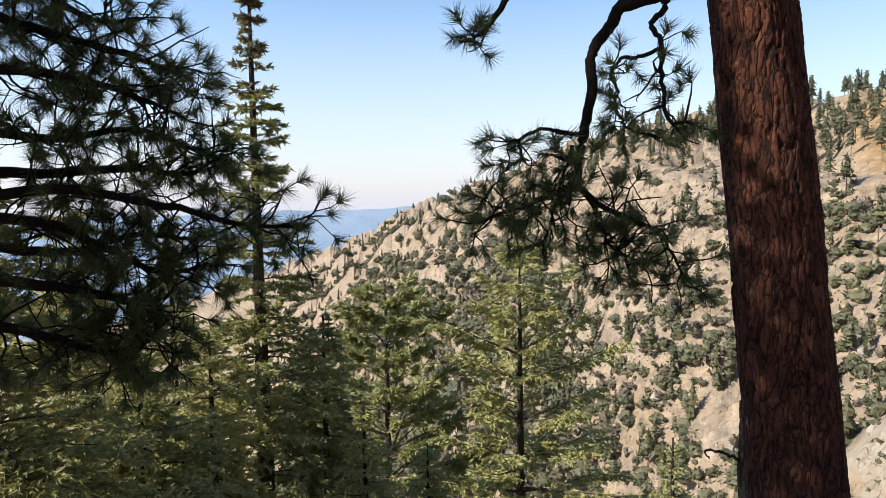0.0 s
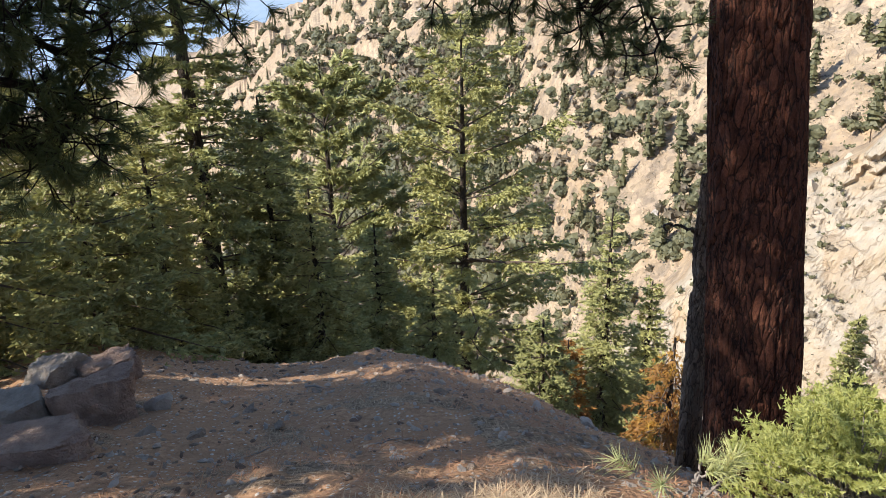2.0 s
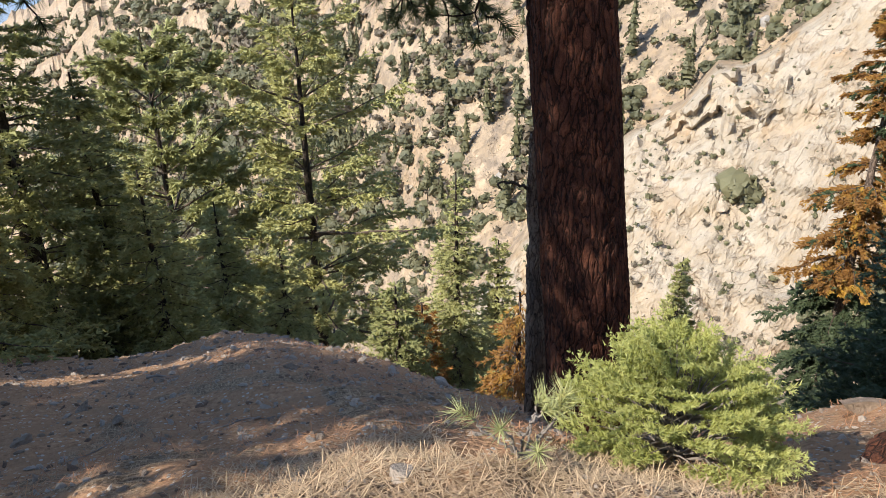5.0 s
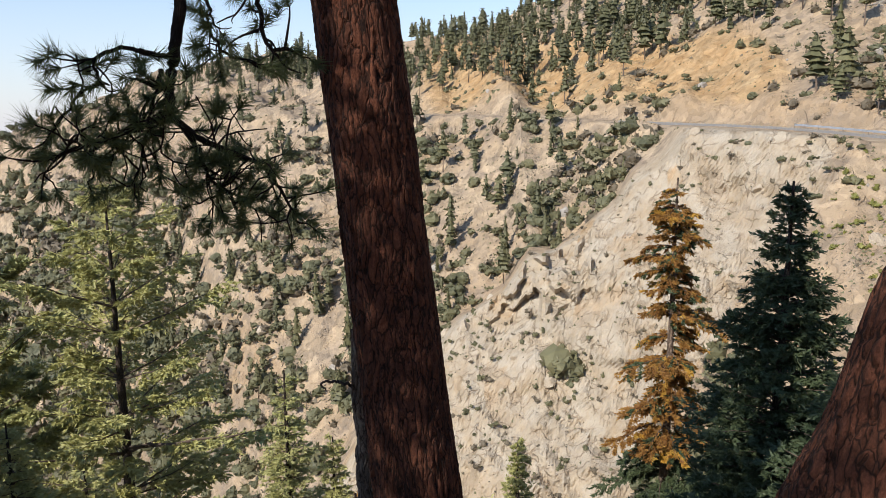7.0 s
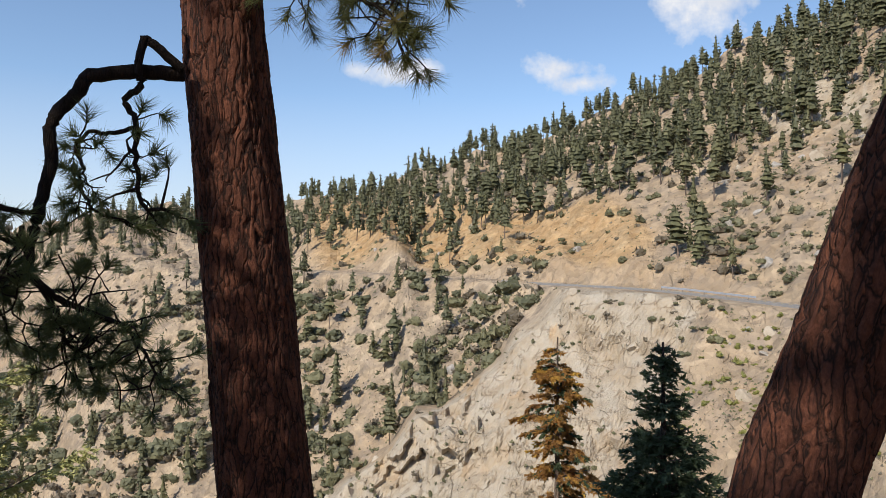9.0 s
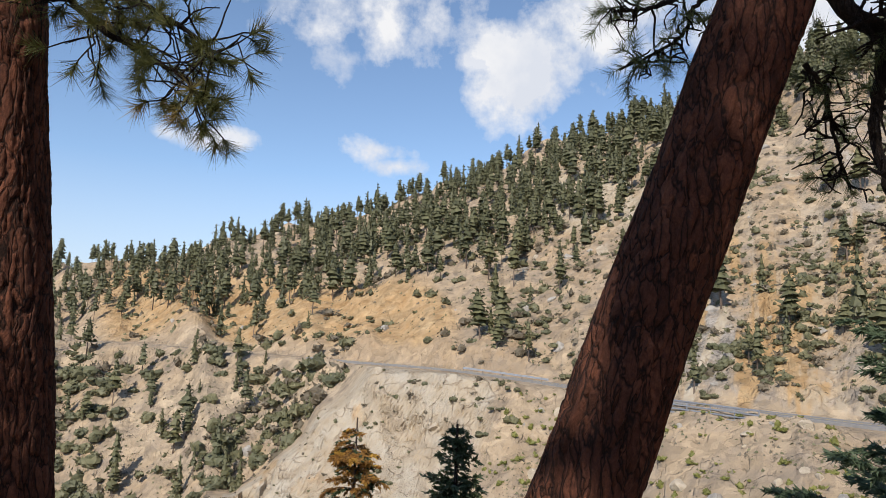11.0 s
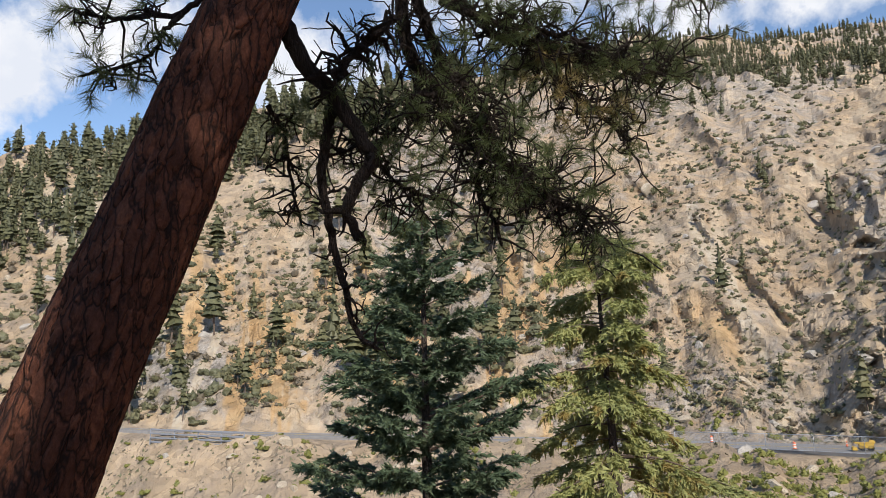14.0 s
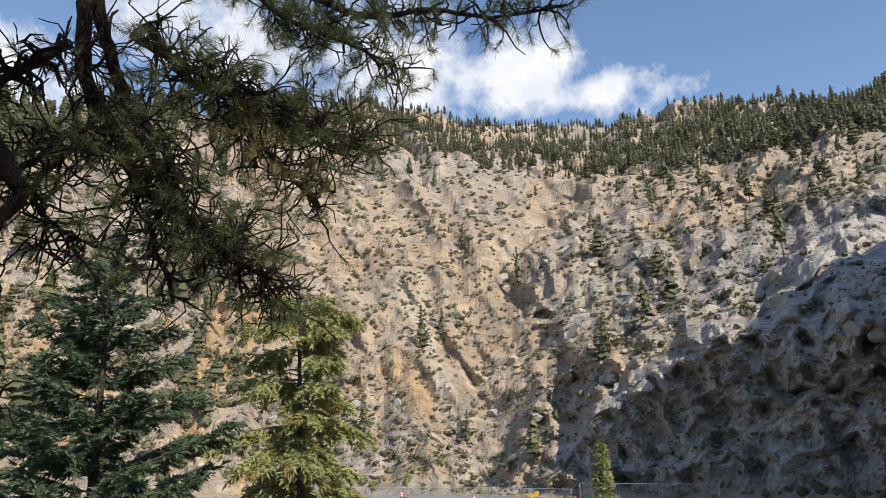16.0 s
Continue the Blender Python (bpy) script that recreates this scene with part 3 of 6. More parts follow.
def build_ground():
    nb, nr = PX.shape
    v = np.stack([PX, PY, PZ], -1).reshape(-1, 3)
    i, j = np.meshgrid(np.arange(nb), np.arange(nr - 1), indexing="ij")
    k = (i + 1) % nb
    q = np.stack([i * nr + j, i * nr + j + 1, k * nr + j + 1, k * nr + j], -1).reshape(-1, 4)
    me = mesh_of("ground", v, q, M_GROUND, True)
    me.polygons.foreach_set("use_smooth", (RINGS[:-1][j.ravel()] < 45) )
    ob = tagged(new("ground", me), "steep mountain ground of gravel, pale rock and dirt", "mountainside", kind="structure")
    hi = fbm(GX / 60, GY / 60, 3, 41)
    above = (RR > ROAD_R + ROAD_WIDE)
    ochre = np.exp(-((EL - ROAD_EL - 3.0) / 2.6) ** 2) * above * np.clip((AZ - 27) / 4, 0, 1) * np.clip((58 - AZ) / 5, 0, 1) + np.exp(-((AZ - 84) / 7) ** 2) * np.exp(-((EL - 4) / 5) ** 2) * above * 0.55
    grey = np.clip((AZ - 62) / 25, 0, 1) * 0.30 * above + (hi - 0.5) * 0.5 + np.exp(-((AZ - 73) / 4) ** 2) * np.exp(-((EL - 1) / 3) ** 2) * 0.5 + 0.12 * (AZ > 65)
    streak = np.clip((fbm(AZ / 0.8 + EL * 0.06, EL / 7.0, 4, 71) - 0.56) / 0.08, 0, 1) * np.clip((AZ - 58) / 10, 0, 1) * (RR > ROAD_R + ROAD_WIDE + 1) * np.clip((17 - EL) / 6, 0, 1) * (1 - spur)
    stain = np.clip((fbm(AZ / 1.6 + 7, EL / 4.0, 4, 73) - 0.52) / 0.1, 0, 1) * np.clip((AZ - 66) / 6, 0, 1) * np.clip((112 - AZ) / 8, 0, 1) * above * np.clip((13 - EL) / 5, 0, 1)
    ochre = ochre + 0.65 * stain + 0.6 * np.exp(-((AZ - 112.5 - (3 - EL) * 0.5) / 2.5) ** 2 - ((EL - 2.5) / 4) ** 2) * above
    chute = np.exp(-((AZ - np.interp(EL, [-3, 3, 9], [72.6, 75.2, 74.4])) / 0.45) ** 2) * above * (EL < 7) + np.exp(-((AZ - np.interp(EL, [0, 8, 14], [116.5, 112.6, 111.0])) / 0.7) ** 2) * above * (EL < 12) * 0.8 + scree * 0.5
    attribute(me, "pale", pale * (1 - 0.45 * np.clip((fbm(AZ / 2.2, EL / 2.6, 4, 77) - 0.52) / 0.08, 0, 1)) + 0.5 * streak + chute + np.exp(-((AZ - 65) / 4.0) ** 2 - ((EL - 11.5) / 3) ** 2) * (0.35 + fbm(AZ / 0.9, EL / 0.9, 3, 79)) * above)
    attribute(me, "ochre", ochre + pale * np.clip((fbm(AZ / 3.0, EL / 3.0, 3, 75) - 0.5) / 0.1, 0, 1) * 0.5 + shelf * 1.3 + pale * np.exp(-((inside - 2) / 3.0) ** 2) * 0.3)
    attribute(me, "grey", np.clip(grey + 0.2 * KNOB * np.clip((EL - 4) / 3, 0, 1) * np.clip((16 - EL) / 3, 0, 1) - scree, 0, 1))
    attribute(me, "dark", spur * 0.8)
    attribute(me, "near", np.clip((30 - RR) / 12, 0, 1))
    lip = np.clip((2.6 - RR) / 0.9, 0, 1) * np.clip((AZ + 27) / 12, 0, 1)
    attribute(me, "litter", np.clip(lip * 0.85 + 0.55 * np.clip((fbm(AZ / 9.0 + RR * 0.3, RR * 1.3, 3, 87) - 0.42) / 0.16, 0, 1) * np.clip((9 - RR) / 4, 0, 1), 0, 1))
    return ob


ground = build_ground()


def spot(az, r):
    """The ground's point at a bearing and distance."""
    i = int(np.clip(np.searchsorted(BEAR, az), 1, len(BEAR) - 1))
    f = (az - BEAR[i - 1]) / (BEAR[i] - BEAR[i - 1])
    out = []
    for g in (PX, PY, PZ):
        a, b = np.interp(r, RINGS, g[i - 1]), np.interp(r, RINGS, g[i])
        out.append(a + (b - a) * f)
    return np.array(out)


def spot_at(az, el, beyond=0.0):
    """The point of the far slope that stands at the angle el, at a bearing; beyond: past this distance."""
    i = int(np.clip(np.searchsorted(BEAR, az), 0, len(BEAR) - 1))
    e = EL[i]
    k = np.where((RINGS > max(beyond, smoothed(np.array([az]), 3)[0])) & (e > el - 0.6))[0]
    return None if not len(k) else np.array([PX[i, k[0]], PY[i, k[0]], PZ[i, k[0]]])


def build_road():
    """The highway cut into the far slope, with its worn centre and edge lines."""
    road = empty("road", Matrix(), "grey two-lane asphalt mountain road on a bench", "road", kind="structure")
    az = np.arange(44.0, 147.0, 0.4)

    def strip(name, a, b, lift, mat, dash=0):
        p = Pile()
        rr = smoothed(az, 5)
        zz = rr * tand(smoothed(az, 6)) + EYE + lift
        for k in range(len(az) - 1):
            if dash and (k // dash) % 2:
                continue
            q = []
            for i, off in ((k, a), (k + 1, a), (k + 1, b), (k, b)):
                r = rr[i] + off
                q.append((r * math.sin(radians(az[i])), r * math.cos(radians(az[i])), zz[i]))
            low = [(x, y, z - 0.8) for x, y, z in q]
            p.add(q + low, None, [(0, 1, 2, 3), (4, 5, 1, 0), (7, 6, 2, 3)])
        return part(name, p.mesh(name, mat), road)
    strip("asphalt", 0.2, ROAD_WIDE - 0.2, 0.30, M_ASPHALT)
    strip("edge_line", 0.55, 0.75, 0.31, M_PAINT)
    strip("edge_line", ROAD_WIDE - 0.75, ROAD_WIDE - 0.55, 0.31, M_PAINT)
    strip("centre_line", ROAD_WIDE / 2 - 0.1, ROAD_WIDE / 2 + 0.1, 0.31, M_PAINT_YEL)


M_PAINT = plain("road_paint", (0.28, 0.27, 0.26), (0.40, 0.39, 0.37), 2.0)
M_PAINT_YEL = plain("yellow_road_paint", (0.45, 0.33, 0.08), (0.55, 0.42, 0.12), 2.0)
build_road()


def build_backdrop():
    """Far mountains beyond the valley: a glowing sheet with the haze painted into its colour."""
    m, n, bsdf = material("painted_haze")
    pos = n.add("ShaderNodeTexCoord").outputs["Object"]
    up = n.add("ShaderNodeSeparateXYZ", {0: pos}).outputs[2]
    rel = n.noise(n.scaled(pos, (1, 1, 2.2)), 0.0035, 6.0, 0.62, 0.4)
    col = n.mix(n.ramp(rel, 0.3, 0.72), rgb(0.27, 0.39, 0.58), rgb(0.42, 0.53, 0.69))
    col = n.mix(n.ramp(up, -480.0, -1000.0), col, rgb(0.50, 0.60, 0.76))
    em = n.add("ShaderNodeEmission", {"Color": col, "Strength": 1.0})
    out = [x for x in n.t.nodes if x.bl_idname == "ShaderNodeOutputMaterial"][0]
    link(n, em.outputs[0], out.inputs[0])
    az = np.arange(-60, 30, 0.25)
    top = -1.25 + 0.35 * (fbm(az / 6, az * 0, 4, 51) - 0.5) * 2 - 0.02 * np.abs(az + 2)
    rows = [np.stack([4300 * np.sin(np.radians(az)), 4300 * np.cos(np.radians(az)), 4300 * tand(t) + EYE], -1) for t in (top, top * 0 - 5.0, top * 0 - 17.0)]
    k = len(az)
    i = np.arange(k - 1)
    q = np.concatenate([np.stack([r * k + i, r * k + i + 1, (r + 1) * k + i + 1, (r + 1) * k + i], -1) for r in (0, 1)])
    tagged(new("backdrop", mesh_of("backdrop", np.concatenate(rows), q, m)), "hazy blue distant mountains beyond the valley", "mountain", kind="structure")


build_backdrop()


# ---- trees ----
def trunk_mesh(name, path, r0, r1, mat, rings=40, sides=20, plate=0.0, seed=0, flare=0.0, smooth=True):
    """A tapered trunk with bark: plates stand proud, furrows between them."""
    rng = np.random.default_rng(seed)
    p = resample(path, rings)
    tan = unit(np.gradient(p, axis=0))
    a = unit(np.cross(tan, np.array([0.2, 1.0, 0.05])))
    b = np.cross(tan, a)
    ang = np.linspace(0, 2 * np.pi, sides, endpoint=False)
    s = np.concatenate([[0], np.cumsum(np.linalg.norm(np.diff(p, axis=0), axis=1))])
    r = r0 + (r1 - r0) * (s / s[-1])
    r = r * (1 + flare * np.exp(-s / 0.35))
    A, S = np.meshgrid(ang, s)
    if plate:
        # long plates: cells of a jittered grid, stretched along the trunk
        cw, ch = plate, plate * 6.0
        u, v = A * r0 / cw, S / ch
        u = u + 0.9 * (vnoise(A / (2 * np.pi) * 12, S * 5, seed + 3) - 0.5)
        v = v + 1.1 * (vnoise(A / (2 * np.pi) * 10, S * 3, seed + 4) - 0.5)
        period = max(int(round(2 * np.pi * r0 / cw)), 3)
        u = u * period / (2 * np.pi * r0 / cw)
        jit = rng.random((period + 2, 400, 2))
        d1, d2 = np.full(u.shape, 9.0), np.full(u.shape, 9.0)
        ui, vi = np.floor(u).astype(int), np.floor(v).astype(int)
        for du in (-1, 0, 1):
            for dv in (-1, 0, 1):
                cu, cv = ui + du, vi + dv
                jj = jit[cu % period, cv % 400]
                d = np.hypot(u - cu - 0.15 - 0.7 * jj[..., 0], v - cv - 0.1 - 0.8 * jj[..., 1])
                d2 = np.where(d < d1, d1, np.minimum(d2, d))
                d1 = np.minimum(d, d1)
        gap = d2 - d1
        crack = np.clip(gap / 0.16, 0, 1)
        fine = vnoise(A * r0 * 130, S * 45, seed + 7) * 0.5 + vnoise(A * r0 * 60, S * 18, seed + 8) * 0.5
        scales = jit[ui % period, vi % 400][..., 0]
        off = (crack - 1) * 0.014 * (plate / 0.05) + (fine - 0.5) * 0.010 + (scales - 0.5) * 0.006 * crack + (vnoise(A * 1.3, S * 2.0, seed + 9) - 0.5) * 0.02
    else:
        crack = vnoise(A * r0 * 60 + 3, S * 9, seed + 1)
        off = (crack - 0.5) * r0 * 0.12
    R = r[:, None] + off
    ring = p[:, None] + (np.cos(ang)[None, :, None] * a[:, None] + np.sin(ang)[None, :, None] * b[:, None]) * R[..., None]
    i, j = np.meshgrid(np.arange(rings - 1), np.arange(sides), indexing="ij")
    k = (j + 1) % sides
    q = np.stack([i * sides + j, i * sides + k, (i + 1) * sides + k, (i + 1) * sides + j], -1).reshape(-1, 4)
    me = mesh_of(name, ring.reshape(-1, 3), q, mat, smooth)
    attribute(me, "crack", crack)
    return me


def fir_tree(name, az, r, top_el, spread, needle, label, bark_mat=None, seed=1, start=0.08, droop=0.25, step=0.34, per=6, count=12, size=(0.12, 0.042), tcap=0.5, shape=0.85, long=0.0,
             lean=(0.0, 0.0), sparse=0.0, category="fir tree", trunk_r=None, up=0.0, ragged=0.35, bare_top=0.0, twig=0.16, base=None, layered=0.0, hang=0.0, second=None, split=0.5, face=1.3, jitter=0.15, gap=0.0, inner=0.08, faded="rust and yellow dying needles"):
    """A conifer with tiers of boughs, each a spray of side twigs set with needles; it stands on the ground at a bearing and distance."""
    rng = np.random.default_rng(seed)
    count, size = max(int(count * 0.46), 5), (size[0] * 1.1, size[1] * 1.55)
    foot = spot(az, r) if base is None else np.array(base, float)
    top = r * math.tan(radians(top_el + 0.5)) + EYE
    H = top - foot[2] + 0.15
    root = empty(name, pose(foot[0], foot[1], foot[2] - 0.15), label, category)
    tr = trunk_r or 0.012 * H + 0.05
    axis = [(0, 0, 0), (lean[0] * 0.35, lean[1] * 0.35, H * 0.4), (lean[0], lean[1], H)]
    part("trunk", trunk_mesh("trunk", axis, tr, 0.012, bark_mat or M_BARK_DARK, 50, 14, 0.0, seed), root)
    line = resample(axis, 60)
    wood, leaf, leaf2 = Pile(), Pile(), Pile()
    z = start * H
    segs_a, segs_b, top_a, top_b = [], [], [], []
    while z < H * 0.985:
        f = (H - z) / (H - start * H)
        c = line[min(int(z / H * 59), 59)]
        bare = z > H * (1 - bare_top)
        tier = 1.0 - layered * rng.random()
        arms, turn = (per if f > 0.12 else 4), rng.random() * 2 * np.pi
        for b in range(arms + (2 if gap else 0)):
            minor = b >= arms
            if rng.random() < sparse or (bare and rng.random() < 0.35):
                continue
            L = spread * min(1.0, f ** shape * 1.08) * tier * rng.uniform(1 - ragged, 1.12) * (1.35 if rng.random() < long else 1.0) + 0.10
            L = L * 0.5 if minor else L
            a = turn + b * 2 * np.pi / arms + rng.normal() * 0.22 if gap and not minor else rng.random() * 2 * np.pi
            out = np.array([math.cos(a), math.sin(a), 0.0])
            side = np.array([-out[1], out[0], 0.0])
            n = 7
            k = np.linspace(0, 1, n)
            rise = up + 0.45 * (1 - f) - 0.35 * f
            path = c + np.array([0, 0, rng.uniform(0.2, 0.7) * gap if minor else rng.uniform(-jitter, jitter) * (0.5 if gap else 1.0)]) + out * (k * L)[:, None] + np.array([0, 0, 1.0]) * (rise * k * L - droop * L * k ** 2 + 0.10 * L * k ** 3)[:, None] + side * (rng.normal() * 0.12 * L * k ** 2)[:, None]
            path[:, 2] += rng.normal(size=n) * 0.02 * L * k
            wood.tube(path, 0.006 + 0.011 * L, 0.003, 4)
            if bare:
                m = rng.integers(2, 5)
                for q in range(m):
                    s0 = path[rng.integers(2, n)]
                    wood.tube([s0, s0 + unit(out + side * rng.normal() + rng.normal(size=3) * 0.3) * 0.25 * L], 0.004, 0.002, 3)
                continue
            steps = max(int(L / twig), 2)
            for q in range(steps + 1):
                u = inner + (1 - inner) * (q + rng.random() * 0.5) / (steps + 0.5)
                if u > 1:
                    u = 1.0
                s0 = np.array([np.interp(u, k, path[:, d]) for d in range(3)])
                tl = min((0.30 + 0.30 * (1 - u)) * L, tcap) * rng.uniform(0.6, 1.15) + 0.06
                for sgn in (-1, 1):
                    if rng.random() < 0.12:
                        continue
                    way = unit(out * rng.uniform(0.5, 1.0) + side * sgn * rng.uniform(0.6, 1.0) + np.array([0, 0, rng.normal() * 0.16 - 0.12 - hang]))
                    tgt = (top_a, top_b) if (second is not None and z > H * split and rng.random() < 0.8) else (segs_a, segs_b)
                    tgt[0].append(s0), tgt[1].append(way * tl)
                    if tl > 0.22:
                        for sg in (-1, 1):
                            w2 = unit(way + side * sg * 0.2 + out * rng.uniform(0.1, 0.6) + np.array([0, 0, rng.normal() * 0.25 - hang * 0.8]))
                            tgt[0].append(s0 + way * tl * rng.uniform(0.3, 0.6)), tgt[1].append(w2 * tl * rng.uniform(0.4, 0.7))
            tgt = (top_a, top_b) if (second is not None and z > H * split) else (segs_a, segs_b)
            tgt[0].append(path[-2]), tgt[1].append((path[-1] - path[-2]) * 1.3)
        z += gap * rng.uniform(0.8, 1.2) * (0.40 + 0.60 * f) if gap else step * rng.uniform(0.7, 1.3) * (0.55 + 0.45 * f)
    leaf.needles(np.array(segs_a), np.array(segs_b), count, size[0], size[1], 0.75, rng, 0.45, 0.0, face)
    tagged(part("branch_wood", wood.mesh("branch_wood", M_TWIG), root), kind="stuff")
    part("crown", leaf.mesh("crown", needle), root)
    if top_a:
        leaf2.needles(np.array(top_a), np.array(top_b), count, size[0], size[1], 0.75, rng, 0.45, 0.0, face)
        part("dying_crown", leaf2.mesh("dying_crown", second), root, faded)
    return root


def crooked(start, way, length, rng, bend=0.35, n=5, sag=0.0):
    pts, d = [np.array(start, float)], unit(np.array(way, float))
    for _ in range(n):
        d = unit(d + rng.normal(size=3) * bend + np.array([0, 0, -sag]))
        pts.append(pts[-1] + d * length / n)
    return np.array(pts)


def pine_limb(root, path, r0, r1, seed, shoots=10, reach=0.35, tuft=70, needle=(0.115, 0.0042), mat=None, first=0.35, sag=0.0, wood_mat=None, ends=True, sub=2, bare=0.2, bend=0.32, out_bias=0.5):
    """A limb with crooked shoots, most of which end in a tuft of long needles."""
    rng = np.random.default_rng(seed)
    wood, leaf = Pile(), Pile()
    p = resample(path, max(len(path) * 5, 16))
    p = p + rng.normal(size=p.shape) * 0.004
    wood.tube(p, r0, r1, 10, 0.10, rng)
    tip_a, tip_b = [], []

    def tip(q):
        tip_a.append(q[-2]), tip_b.append(unit(q[-1] - q[-2]) * rng.uniform(0.05, 0.10))
    for k in range(shoots):
        u = first + (1 - first) * (k + rng.random()) / shoots
        i = min(int(u * (len(p) - 1)), len(p) - 2)
        tan = unit(p[i + 1] - p[i])
        w = unit(tan * out_bias + rng.normal(size=3) * 0.8)
        q = crooked(p[i], w, reach * rng.uniform(0.5, 1.2), rng, bend, 5, sag)
        wood.tube(q, max(r1 * 0.9, 0.006), 0.003, 5)
        if rng.random() > bare:
            tip(q)
        for _ in range(rng.integers(0, sub + 1)):
            j = rng.integers(1, 4)
            q2 = crooked(q[j], unit(q[j + 1] - q[j] + rng.normal(size=3) * 0.7), reach * rng.uniform(0.3, 0.7), rng, bend, 4, sag)
            wood.tube(q2, 0.0045, 0.0025, 4)
            if rng.random() > bare:
                tip(q2)
    if ends:
        tip(p)
    limb = part("limb", wood.mesh("limb", wood_mat or M_LIMB, True), root)
    if tip_a:
        leaf.needles(np.array(tip_a), np.array(tip_b), tuft, needle[0], needle[1], 0.95, rng, 1.0)
        tagged(part("needle_foliage", leaf.mesh("needle_foliage", mat or M_PINE), limb), kind="stuff")
    return limb


